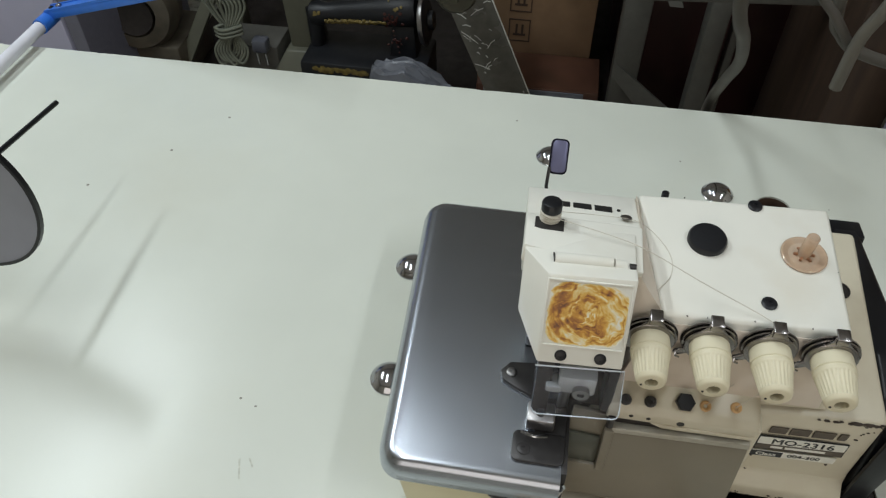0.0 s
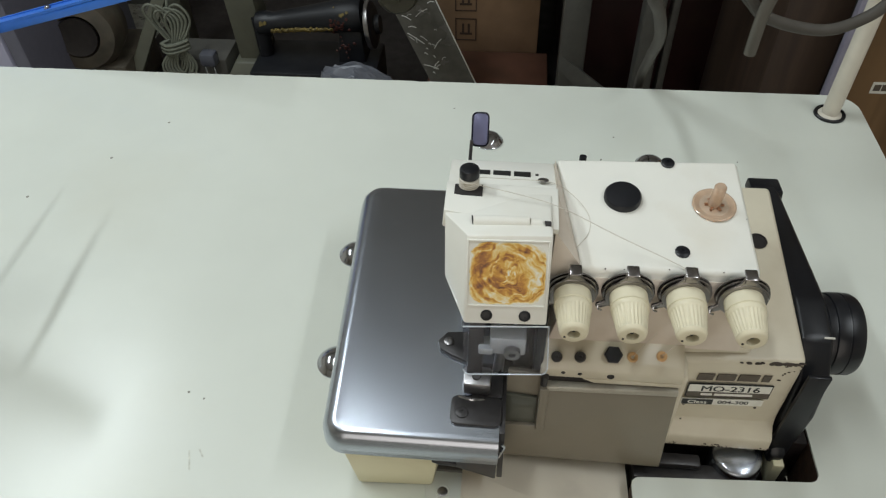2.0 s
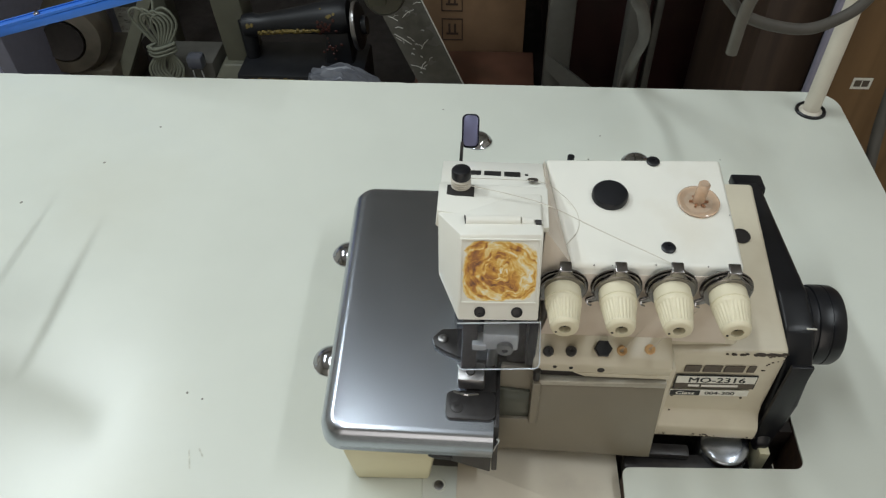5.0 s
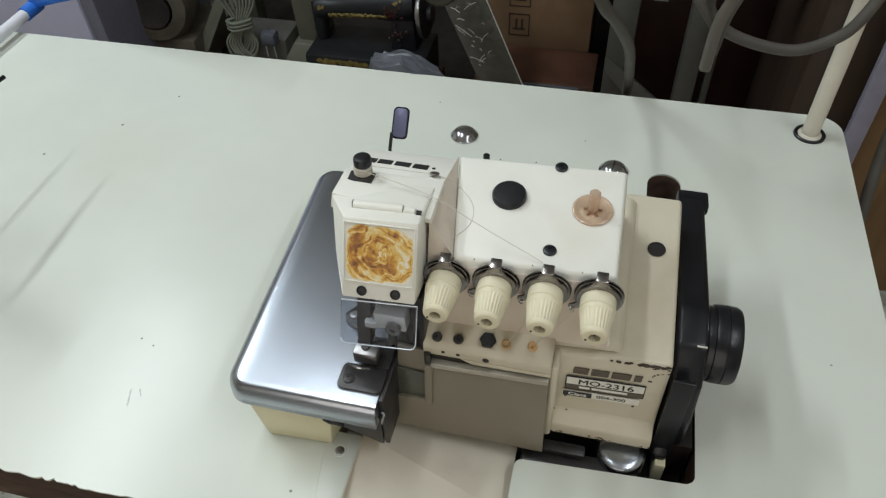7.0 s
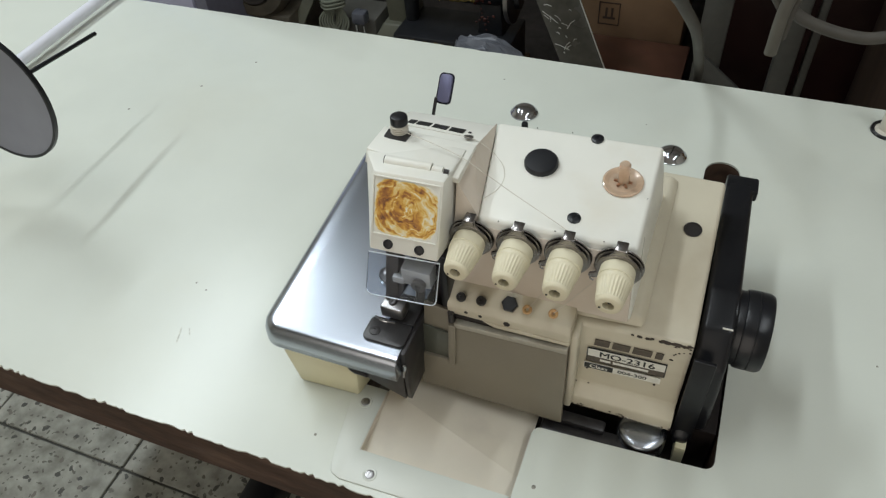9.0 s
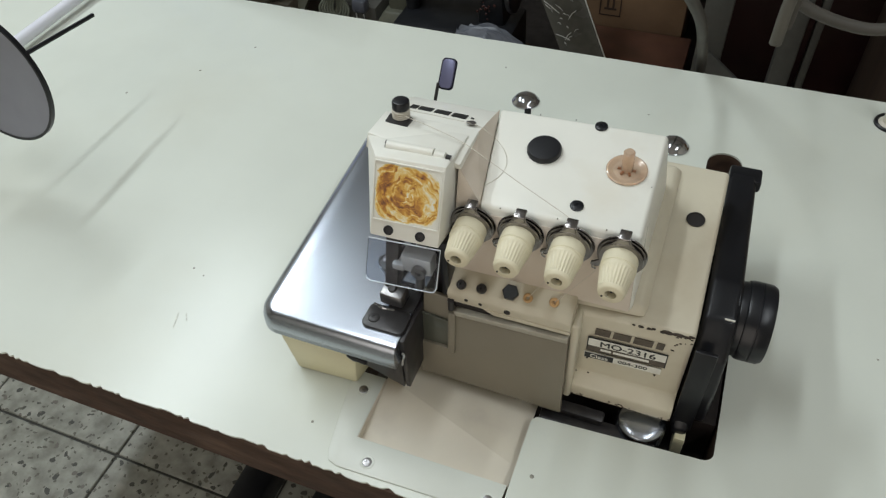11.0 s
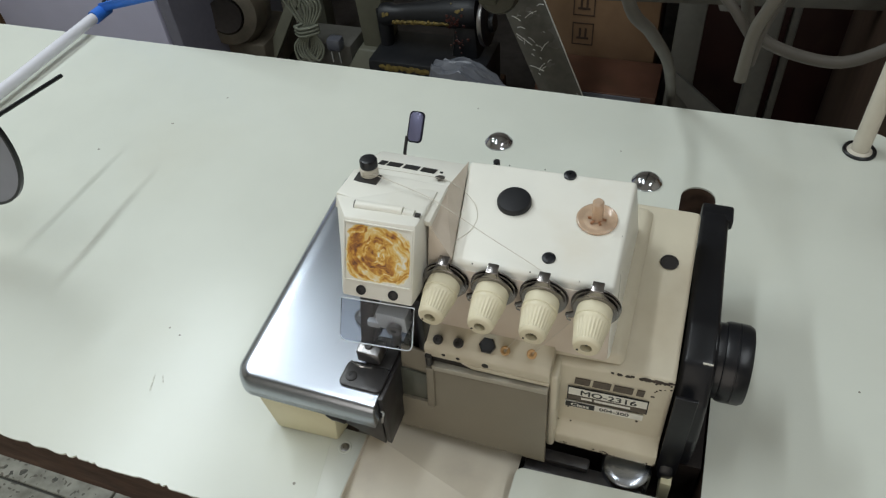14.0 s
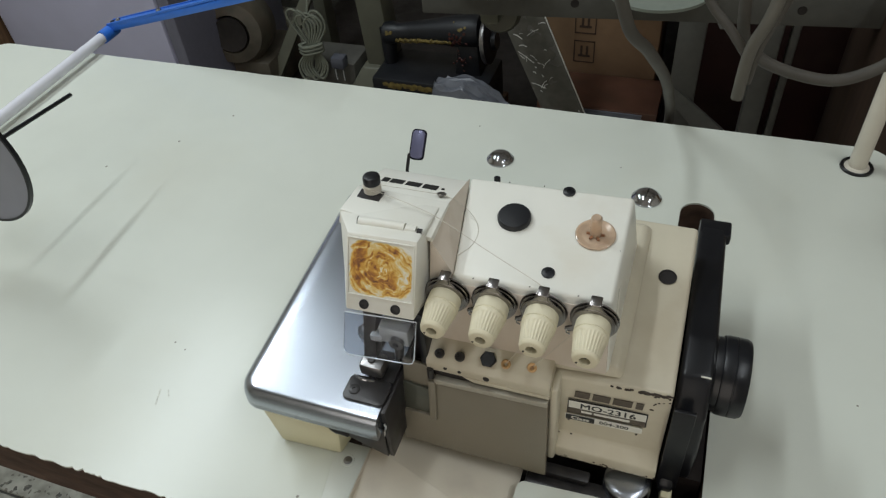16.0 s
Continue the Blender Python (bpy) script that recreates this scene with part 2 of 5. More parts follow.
TENSION = mat("dull_chrome_discs", (0.29, 0.275, 0.27), 0.24, metal=1.0, var=0.12)
CEILC = mat("ceiling_paint", (0.72, 0.70, 0.66), 0.9, var=0.05, scale=5)


def custom(name, rough=0.5, metal=0.0):
    m = bpy.data.materials.new(name)
    m.use_nodes = True
    b = m.node_tree.nodes["Principled BSDF"]
    b.inputs["Roughness"].default_value, b.inputs["Metallic"].default_value = rough, metal
    tc = m.node_tree.nodes.new("ShaderNodeTexCoord")
    return m, m.node_tree.nodes, m.node_tree.links, b, tc.outputs["Object"]


def color_ramp(n, l, src, stops):
    r = n.new("ShaderNodeValToRGB")
    els = r.color_ramp.elements
    while len(els) < len(stops):
        els.new(0.5)
    for e, (p, c) in zip(els, stops):
        e.position, e.color = p, (*c, 1)
    l.new(src, r.inputs[0])
    return r.outputs[0]


def brushed_steel():
    """Steel plate rubbed dull by cloth: fine grain and cloudy patches."""
    m, n, l, b, co = custom("brushed_steel", 0.3, 1.0)

    def cloud(scale, detail, stretch=(1, 1, 1), turn=0.0):
        mp = n.new("ShaderNodeMapping")
        mp.inputs["Scale"].default_value = stretch
        mp.inputs["Rotation"].default_value = (0, 0, turn)
        l.new(co, mp.inputs["Vector"])
        t = n.new("ShaderNodeTexNoise")
        t.inputs["Scale"].default_value, t.inputs["Detail"].default_value = scale, detail
        l.new(mp.outputs[0], t.inputs["Vector"])
        return t.outputs["Fac"]

    patches, grain = cloud(60, 2), cloud(500, 1, (1, 0.5, 1), 0.6)
    both = n.new("ShaderNodeMix")
    both.inputs[0].default_value = 0.35
    l.new(patches, both.inputs[2])
    l.new(grain, both.inputs[3])
    l.new(color_ramp(n, l, both.outputs[0], [(0.2, (0.425, 0.455, 0.51)), (0.5, (0.44, 0.47, 0.525)), (0.8, (0.455, 0.485, 0.54))]), b.inputs["Base Color"])
    rg = n.new("ShaderNodeMapRange")
    for key, value in (("From Min", 0.1), ("From Max", 0.9), ("To Min", 0.245), ("To Max", 0.275)):
        rg.inputs[key].default_value = value
    l.new(both.outputs[0], rg.inputs["Value"])
    l.new(rg.outputs["Result"], b.inputs["Roughness"])
    return m


def terrazzo():
    m, n, l, b, co = custom("worn_terrazzo", 0.45)
    co = n.new("ShaderNodeNewGeometry").outputs["Position"]
    base = n.new("ShaderNodeTexNoise")
    base.inputs["Scale"].default_value, base.inputs["Detail"].default_value = 30, 6
    l.new(co, base.inputs["Vector"])
    warp = n.new("ShaderNodeMix")
    warp.data_type = "VECTOR"
    warp.inputs[0].default_value = 0.03
    l.new(co, warp.inputs[4])
    l.new(base.outputs["Color"], warp.inputs[5])
    out = color_ramp(n, l, base.outputs["Fac"], [(0.3, (0.21, 0.21, 0.175)), (0.7, (0.45, 0.45, 0.40))])
    for sc, cut, dark in ((38, 0.20, (0.085, 0.085, 0.075)), (80, 0.24, (0.15, 0.145, 0.12)), (24, 0.13, (0.19, 0.175, 0.15))):
        v = n.new("ShaderNodeTexVoronoi")
        v.inputs["Scale"].default_value = sc
        l.new(warp.outputs[1], v.inputs["Vector"])
        lt = n.new("ShaderNodeMath")
        lt.operation, lt.inputs[1].default_value = "LESS_THAN", cut
        l.new(v.outputs["Distance"], lt.inputs[0])
        x = n.new("ShaderNodeMix")
        x.data_type = "RGBA"
        l.new(lt.outputs[0], x.inputs[0])
        l.new(out, x.inputs[6])
        x.inputs[7].default_value = (*dark, 1)
        out = x.outputs[2]
    l.new(out, b.inputs["Base Color"])
    return m


def residue():
    """Amber glue smeared in round strokes on a white panel, thin towards its edge."""
    m, n, l, b, co = custom("brown_glue_residue", 0.3)
    pos = n.new("ShaderNodeNewGeometry").outputs["Position"]

    def op(kind, a, c=None):
        x = n.new("ShaderNodeMath")
        x.operation = kind
        for k, v in enumerate((a, c)):
            if v is None:
                continue
            if isinstance(v, (int, float)):
                x.inputs[k].default_value = v
            else:
                l.new(v, x.inputs[k])
        return x.outputs[0]

    def noise_at(vec, scale, detail=4.0, distortion=0.0):
        t = n.new("ShaderNodeTexNoise")
        t.inputs["Scale"].default_value, t.inputs["Detail"].default_value, t.inputs["Distortion"].default_value = scale, detail, distortion
        l.new(vec, t.inputs["Vector"])
        return t.outputs["Fac"]

    def join(x, y):
        c = n.new("ShaderNodeCombineXYZ")
        l.new(x, c.inputs[0])
        l.new(y, c.inputs[1])
        return c.outputs[0]

    sep = n.new("ShaderNodeSeparateXYZ")
    l.new(pos, sep.inputs[0])
    wob = noise_at(pos, 75, 3)
    # across and up the panel from the middle of the smear, in units of its half size
    u = op("MULTIPLY", op("ADD", sep.outputs[0], 0.0375), 1 / 0.0212)
    v = op("MULTIPLY", op("ADD", sep.outputs[2], -0.9336), 1 / 0.0180)
    wobble = op("MULTIPLY", op("ADD", wob, -0.5), 0.9)
    uu, vv = op("ADD", u, wobble), op("ADD", v, op("MULTIPLY", wobble, -0.8))
    rad = op("SQRT", op("ADD", op("MULTIPLY", uu, uu), op("MULTIPLY", vv, vv)))
    ang = op("ARCTAN2", op("ABSOLUTE", vv), uu)
    strokes = noise_at(join(op("MULTIPLY", rad, 3.4), op("MULTIPLY", ang, 0.55)), 2.4, 5, 0.5)
    blots = noise_at(pos, 95, 5, 1.6)
    # a dark stroke curling under the middle, and dark blots to one side
    curl = op("MAXIMUM", op("SUBTRACT", 1.0, op("MULTIPLY", op("ABSOLUTE", op("ADD", rad, -0.42)), 5.0)), 0.0)
    curl = op("MULTIPLY", curl, op("MAXIMUM", op("MULTIPLY", op("ADD", v, -0.15), -1.3), 0.0))
    side = op("MAXIMUM", op("MULTIPLY", op("ADD", u, 0.15), -0.35), 0.0)
    tone = op("ADD", op("MULTIPLY", strokes, 0.62), op("MULTIPLY", blots, 0.38))
    tone = op("SUBTRACT", tone, op("ADD", op("MULTIPLY", curl, 0.20), op("MULTIPLY", side, 0.22)))
    tone = op("ADD", op("MULTIPLY", op("ADD", tone, -0.47), 1.18), 0.45)
    # thin out towards the panel's edge
    u4, v4 = op("POWER", op("ABSOLUTE", u), 4.0), op("POWER", op("ABSOLUTE", v), 4.0)
    edge = op("ADD", op("ADD", u4, v4), op("MULTIPLY", op("ADD", wob, -0.5), 1.6))
    rim = op("MINIMUM", op("MAXIMUM", op("MULTIPLY", op("ADD", edge, -0.70), 1.4), 0.0), 1.0)
    tone = op("ADD", tone, op("MULTIPLY", rim, 0.35))
    col = color_ramp(n, l, tone, [(0.25, (0.10, 0.030, 0.004)), (0.36, (0.33, 0.115, 0.008)), (0.44, (0.56, 0.26, 0.020)), (0.51, (0.70, 0.42, 0.07)), (0.58, (0.78, 0.62, 0.27)), (0.67, (0.80, 0.78, 0.69))])
    l.new(col, b.inputs["Base Color"])
    bp = n.new("ShaderNodeBump")
    bp.inputs["Strength"].default_value, bp.inputs["Distance"].default_value = 0.5, 0.0008
    l.new(tone, bp.inputs["Height"])
    l.new(bp.outputs[0], b.inputs["Normal"])
    return m


def wood(name, dark, light, scale=9):
    m, n, l, b, co = custom(name, 0.6)
    mp = n.new("ShaderNodeMapping")
    mp.inputs["Scale"].default_value = (6, 6, 0.6)
    l.new(co, mp.inputs["Vector"])
    t = n.new("ShaderNodeTexNoise")
    t.inputs["Scale"].default_value, t.inputs["Detail"].default_value, t.inputs["Distortion"].default_value = scale, 8, 1.0
    l.new(mp.outputs[0], t.inputs["Vector"])
    l.new(color_ramp(n, l, t.outputs["Fac"], [(0.3, dark), (0.7, light)]), b.inputs["Base Color"])
    return m


PANEL = mat("pinkish_beige_enamel", (0.66, 0.58, 0.49), 0.38, var=0.04, scale=40, stain=(0.45, 0.36, 0.27), stain_amount=0.3, stain_scale=40)
CLAMP = mat("grey_cast_clamp", (0.50, 0.50, 0.49), 0.4, metal=0.2, var=0.1)
TERRAZZO, RESIDUE, STEEL = terrazzo(), residue(), brushed_steel()
# brown wood with the chest's shade put into its colour
SHADEDWOOD = wood("shaded_brown_wood", (0.024, 0.013, 0.008), (0.052, 0.030, 0.018), 4)
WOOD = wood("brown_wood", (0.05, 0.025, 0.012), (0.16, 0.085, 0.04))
MAROON = mat("dark_maroon_paint", (0.030, 0.010, 0.009), 0.5, var=0.3, scale=8, stain=(0.05, 0.03, 0.02), stain_amount=0.5)
CARD = mat("cardboard", (0.22, 0.135, 0.075), 0.85, var=0.12, scale=14, stain=(0.12, 0.07, 0.04), stain_amount=0.5, stain_scale=6)
CARDINK = mat("dark_print_on_cardboard", (0.05, 0.03, 0.02), 0.8)
INK = mat("black_print", (0.015, 0.015, 0.015), 0.5)
PLATEINK = mat("grey_brown_print", (0.10, 0.08, 0.06), 0.5, var=0.2, scale=300)
SILVERP = mat("silver_label", (0.74, 0.73, 0.66), 0.35, metal=0.0, var=0.06, scale=200)
CHIP = mat("bare_dark_metal", (0.06, 0.045, 0.035), 0.6, var=0.4, scale=400)
BRASS = mat("brass_eyelet", (0.66, 0.42, 0.20), 0.5, metal=0.2, var=0.1)
THREAD = mat("off_white_thread", (0.62, 0.58, 0.50), 0.8, var=0.05)
CHUTEM = mat("pinkish_grey_painted_sheet", (0.67, 0.61, 0.50), 0.4, var=0.05, scale=20, stain=(0.36, 0.31, 0.27), stain_amount=0.4, stain_scale=14)
CHUTEW = mat("white_painted_sheet", (0.64, 0.66, 0.60), 0.35, var=0.03, scale=30)
CLOUDY = mat("greyish_lavender_plastic", (0.27, 0.26, 0.33), 0.35, var=0.1, scale=20)
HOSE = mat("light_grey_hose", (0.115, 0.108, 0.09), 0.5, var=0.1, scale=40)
GREENP = mat("smoky_green_plastic", (0.085, 0.088, 0.070), 0.2, var=0.1)
SPECK = mat("grey_brown_speck", (0.27, 0.26, 0.22), 0.6, var=0.3, scale=400)
# pale highlight along the cover's upper lip, put into its colour
LIPGLINT = mat("lip_highlight", (0.40, 0.375, 0.31), 0.4, metal=0.2, var=0.15, scale=120)
LEVERIM = mat("dark_blued_edge", (0.020, 0.020, 0.035), 0.3, metal=0.5)
SCUFF = mat("brown_grey_scuff", (0.57, 0.58, 0.50), 0.6, var=0.2, scale=300)
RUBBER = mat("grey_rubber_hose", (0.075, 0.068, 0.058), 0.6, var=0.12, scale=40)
GOLD = mat("gold_decal", (0.17, 0.125, 0.035), 0.5, var=0.5, scale=90)
RED = mat("red_decal", (0.060, 0.016, 0.012), 0.5, var=0.3, scale=60)
NAVY = mat("navy_black_lacquer", (0.008, 0.009, 0.012), 0.5, var=0.3, scale=30)
POLY = mat("cloudy_plastic_film", (0.17, 0.18, 0.21), 0.35, var=0.2, scale=30, bump=0.4, bump_scale=40)
LAVENDER = mat("lavender_white_enamel", (0.50, 0.50, 0.66), 0.45, var=0.04, scale=10)
# cord, casting and stand: dim light behind the table is in these colours
GREENISH = mat("dimmed_pale_green_cord", (0.17, 0.18, 0.14), 0.7, var=0.08, scale=60)
BEIGEOLD = mat("dimmed_old_beige_casting", (0.085, 0.073, 0.054), 0.5, var=0.35, scale=20, stain=(0.1, 0.07, 0.05), stain_amount=0.6, stain_scale=16)
OLIVE = mat("dimmed_grey_green_paint", (0.12, 0.12, 0.09), 0.5, var=0.12, scale=20, stain=(0.08, 0.08, 0.06), stain_amount=0.4, stain_scale=12)
FILMGREY = mat("scratched_dark_plate", (0.11, 0.105, 0.09), 0.25, var=0.2, scale=40)
SCRATCH = mat("white_scratch", (0.72, 0.72, 0.68), 0.6, var=0.2, scale=200)

# ---- room ----
T = 0.75  # height of the tabletop
RX0, RX1, RY0, RY1, RZ = -2.6, 1.8, -2.0, 2.35, 2.6


def wall(name, x0, x1, y0, y1, z0, z1, material, label):
    return solid(name, box(B(), x0, x1, y0, y1, z0, z1), material, label, "", "", "structure")


wall("wall_north", RX0 - 0.1, RX1 + 0.1, RY1, RY1 + 0.1, 0, RZ, PLASTER, "dirty plaster wall behind the machines, coloured dark for the dim background")
# the gap in this wall is added to hold the fill light
wall("wall_south_1", RX0 - 0.1, -0.95, RY0 - 0.1, RY0, 0, RZ, BOUNCEWALL, "plain plaster wall beside the gap left for the fill light")
wall("wall_south_2", 0.75, RX1 + 0.1, RY0 - 0.1, RY0, 0, RZ, BOUNCEWALL, "plain plaster wall beside the gap left for the fill light")
wall("wall_south_3", -0.95, 0.75, RY0 - 0.1, RY0, 2.15, RZ, BOUNCEWALL, "plain plaster lintel over the gap left for the fill light")
wall("wall_west", RX0 - 0.1, RX0, RY0, RY1, 0, RZ, BOUNCEWALL, "plain plaster wall closing the workshop")
wall("wall_east", RX1, RX1 + 0.1, RY0, RY1, 0, RZ, BOUNCEWALL, "plain plaster wall closing the workshop")
wall("ceiling", RX0 - 0.1, RX1 + 0.1, RY0 - 0.1, RY1 + 0.1, RZ, RZ + 0.08, CEILC, "off-white painted ceiling")
floor = wall("floor", RX0 - 0.1, RX1 + 0.1, RY0 - 0.1, RY1 + 0.1, -0.10, -0.004,
             mat("dark_grout", (0.10, 0.10, 0.09), 0.9, var=0.2, scale=60), "grey speckled terrazzo tile floor with dark joints")

# fittings over the tube lights
for at, sx, sy, watts, tint in LAMPS:
    f = thing("ceiling_light", (at[0], at[1], RZ), "white metal batten light under the ceiling", "lamp", "ceiling lights")
    part("housing", box(B(), at[0] - 0.05, at[0] + 0.05, at[1] - sy / 2 - 0.03, at[1] + sy / 2 + 0.03, at[2] + 0.012, RZ - 0.001, 0.008), WHITE, f)

# ---- sewing table ----
TX0, TX1, TY0, TY1 = -0.915, 0.351, -0.066, 0.5195
HOLE_LINE = [(-0.070, 0.020), (-0.070, -0.052), (0.0585, -0.052), (0.0585, 0.0215), (0.0592, 0.0245), (0.0615, 0.0270), (0.064, 0.0278), *[(0.183 + 0.008 * math.sin(radians(a)), 0.0415 - 0.008 * math.cos(radians(a))) for a in range(0, 91, 15)], (0.191, 0.235), (0.178, 0.245),
             *[(0.160 + 0.017 * math.cos(radians(a)), 0.366 + 0.017 * math.sin(radians(a))) for a in range(0, 181, 15)], (0.143, 0.245), (-0.090, 0.245), (-0.090, 0.020)]


def sheet(bm, outer, holes, z0, z1):
    from mathutils.geometry import tessellate_polygon
    loops = [outer] + holes
    tris = tessellate_polygon([[Vector((x, y, 0)) for x, y in lp] for lp in loops])
    flat = [p for lp in loops for p in lp]
    lo = [bm.verts.new((x, y, z0)) for x, y in flat]
    hi = [bm.verts.new((x, y, z1)) for x, y in flat]
    for t in tris:
        bm.faces.new([hi[i] for i in t])
        bm.faces.new([lo[i] for i in t][::-1])
    k = 0
    for lp in loops:
        n = len(lp)
        for i in range(n):
            j = (i + 1) % n
            bm.faces.new((lo[k + i], lo[k + j], hi[k + j], hi[k + i]))
        k += n
    bmesh.ops.recalc_face_normals(bm, faces=bm.faces)
    return bm


def chipped_outline():
    """The tabletop's outline, its long edges chipped here and there."""
    rnd = random.Random(4)
    pts = []
    base = rounded(TX0, TX1, TY0, TY1, 0.028, 6)
    for (x, y), (x2, y2) in zip(base, base[1:] + base[:1]):
        pts.append((x, y))
        length = math.hypot(x2 - x, y2 - y)
        if length > 0.3 and abs(y2 - y) < 0.01:
            front = y < 0.2
            n = int(length / 0.0032)
            for i in range(1, n):
                t = i / n
                px = x + (x2 - x) * t
                bite = max(0.0, noise.noise(Vector((px * 70, y * 9, 3.1))) - (0.12 if front else 0.42)) * (0.0022 if front else 0.005)
                bite += max(0.0, noise.noise(Vector((px * 17, y * 5, 8.3))) - 0.30) * (0.0035 if front else 0.002)
                bite += rnd.random() ** 5 * (0.0026 if front else 0.0004)
                pts.append((px, y + (bite if front else -bite)))
    return pts


table = thing("sewing_table", (-0.28, 0.23, 0), "cream laminate industrial sewing table with chipped dark edges", "table")
part("core_board", sheet(B(), rounded(TX0 + 0.001, TX1 - 0.001, TY0 + 0.001, TY1 - 0.001, 0.028, 6), [HOLE_LINE], T - 0.053, T - 0.0022), BOARD, table, "worn dark brown chipboard edge", 20)
part("laminate_top", sheet(B(), chipped_outline(), [HOLE_LINE], T - 0.0020, T), LAMINATE, table, "glossy cream laminate with scuffs", 20)
specks = B()
for sx, sy, sr in ((-0.425, 0.418, 0.0022), (-0.465, 0.352, 0.0024), (-0.526, 0.285, 0.0024), (-0.282, 0.071, 0.0016), (-0.268, 0.066, 0.0014), (-0.104, 0.466, 0.0016),
                   (0.073, 0.424, 0.0015), (0.300, 0.165, 0.0014), (-0.100, -0.034, 0.0018), (0.072, -0.020, 0.0025), (0.085, -0.045, 0.0016)):
    ra = random.Random(int(sx * 999))
    lathe(specks, (sx, sy, T + 0.0001), (0, 0, 1), [(0, sr * 0.7), (0.0003, sr * 0.45), (0.0003, 0)], 7)
tagged(part("speck", specks, SPECK, table, "small dark marks on the laminate"), "", "", "", "stuff")
scuffs = B()
for sx, sy, ln, an in ((-0.262, 0.014, 0.016, 1.9), (-0.255, 0.02, 0.008, 2.2)):
    dx, dy = math.cos(an) * ln / 2, math.sin(an) * ln / 2
    strip(scuffs, [(sx - dx, sy - dy, T + 0.0001), (sx + dx, sy + dy, T + 0.0001)], 0.0012, 0.0003)
tagged(part("scuff", scuffs, SCUFF, table, "faint brown-grey scuffs"), "", "", "", "stuff")
for cx in (-0.45, 0.10):
    part("leg", box(B(), cx - 0.03, cx + 0.03, 0.20, 0.27, 0.06, T - 0.055, 0.004), GREY, table)
    part("foot_bar", box(B(), cx - 0.03, cx + 0.03, -0.02, 0.50, 0.005, 0.06, 0.006), BLACK, table)
    part("top_bracket", box(B(), cx - 0.03, cx + 0.03, 0.02, 0.46, T - 0.085, T - 0.054, 0.003), GREY, table)
part("stretcher", box(B(), -0.42, 0.07, 0.22, 0.25, 0.30, 0.36, 0.004), GREY, table)
part("treadle", box(B(), -0.33, -0.05, 0.06, 0.34, 0.062, 0.085, 0.006), BLACK, table, "black iron foot treadle")
for bx, by in ((-0.1755, 0.229), (-0.1705, 0.108), (-0.062, 0.408), (0.107, 0.378)):
    bolt = part("bolt", lathe(B(), (bx, by, T), (0, 0, 1), [(0.0003, 0.0157), (0.0014, 0.0156), (0.0020, 0.0148), (0.0048, 0.0130), (0.0072, 0.0102), (0.0088, 0.0066), (0.0096, 0.0028), (0.0097, 0)], 32), CHROME, table, "domed chrome bolt head")

# ---- overlock machine ----
om = thing("overlock_machine", (0.03, 0.12, T), "cream-white industrial overlock sewing machine set into the table", "sewing machine")

# lower casing, with its foot standing out at the front
body = part("lower_casing", hexa(B(), [(-0.012, 0.060, 0.752), (0.156, 0.060, 0.752), (0.156, 0.206, 0.752), (-0.012, 0.206, 0.752)],
                                 [(-0.012, 0.056, 0.846), (0.156, 0.0625, 0.851), (0.156, 0.206, 0.874), (-0.012, 0.206, 0.874)], 0.0035, 3), BEIGE, om, "beige enamel casing with worn edges")
part("foot_ledge", prism(B(), [(0.0625, 0.790), (0.0600, 0.778), (0.0520, 0.770), (0.0510, 0.758), (0.064, 0.758), (0.080, 0.790)], "x", 0.078, 0.1558, 0.0016), BEIGE, body)
part("jamb", prism(B(), [(0.046, 0.760), (0.048, 0.846), (0.064, 0.850), (0.064, 0.760)], "x", 0.0755, 0.0815, 0.0022, 3), BEIGE, body)
part("plinth", hexa(B(), [(-0.010, 0.058, 0.850), (0.123, 0.064, 0.852), (0.123, 0.20, 0.872), (-0.010, 0.20, 0.872)],
                    [(-0.010, 0.062, 0.860), (0.119, 0.068, 0.861), (0.117, 0.195, 0.879), (-0.010, 0.195, 0.879)], 0.004, 3), BEIGE, body)
hole = part("oil_hole", lathe(B(), (0.139, 0.155, 0.8662), (0, -0.15, 1), [(0, 0.0066), (0.0004, 0.0066), (0.0004, 0.0055), (-0.002, 0.005), (-0.002, 0)], 24), HOLE, body)
chips = B()
rnd = random.Random(11)
for i in range(46):
    cx = 0.112 + 0.043 * rnd.random() ** 0.6
    edge = rnd.random() < 0.62
    cz = 0.8487 + rnd.uniform(-0.0012, 0.0004) if edge else 0.847 - 0.018 * rnd.random() ** 2
    if not edge and cx < 0.142:
        cx = 0.143 + 0.012 * rnd.random()
    rr = rnd.uniform(0.0005, 0.0013) * (1.2 if edge else 0.6)
    cy = 0.0560 + (cx + 0.012) / 0.168 * 0.0065 - (0.849 - cz) * 0.028
    k = rnd.randint(5, 7)
    pts = [(cx + math.cos(2 * math.pi * j / k) * rr * rnd.uniform(0.8, 2.0), cz + math.sin(2 * math.pi * j / k) * rr * rnd.uniform(0.4, 0.9)) for j in range(k)]
    prism(chips, pts, "y", cy - 0.0004, cy + 0.0004)
for i in range(70):
    cx = rnd.uniform(0.080, 0.155)
    edge = rnd.random() < 0.55
    cz = 0.7588 + 0.0035 * rnd.random() ** 2 if edge else 0.7785 + rnd.gauss(0, 0.0007)
    cy = 0.0513 if edge else 0.0600
    if not edge and cx > 0.092:
        continue
    rr = rnd.uniform(0.0002, 0.0007)
    k = rnd.randint(5, 7)
    pts = [(cx + math.cos(2 * math.pi * j / k) * rr * rnd.uniform(0.7, 2.2), cz + math.sin(2 * math.pi * j / k) * rr * rnd.uniform(0.3, 0.7)) for j in range(k)]
    prism(chips, pts, "y", cy - 0.0006, cy + 0.0006)
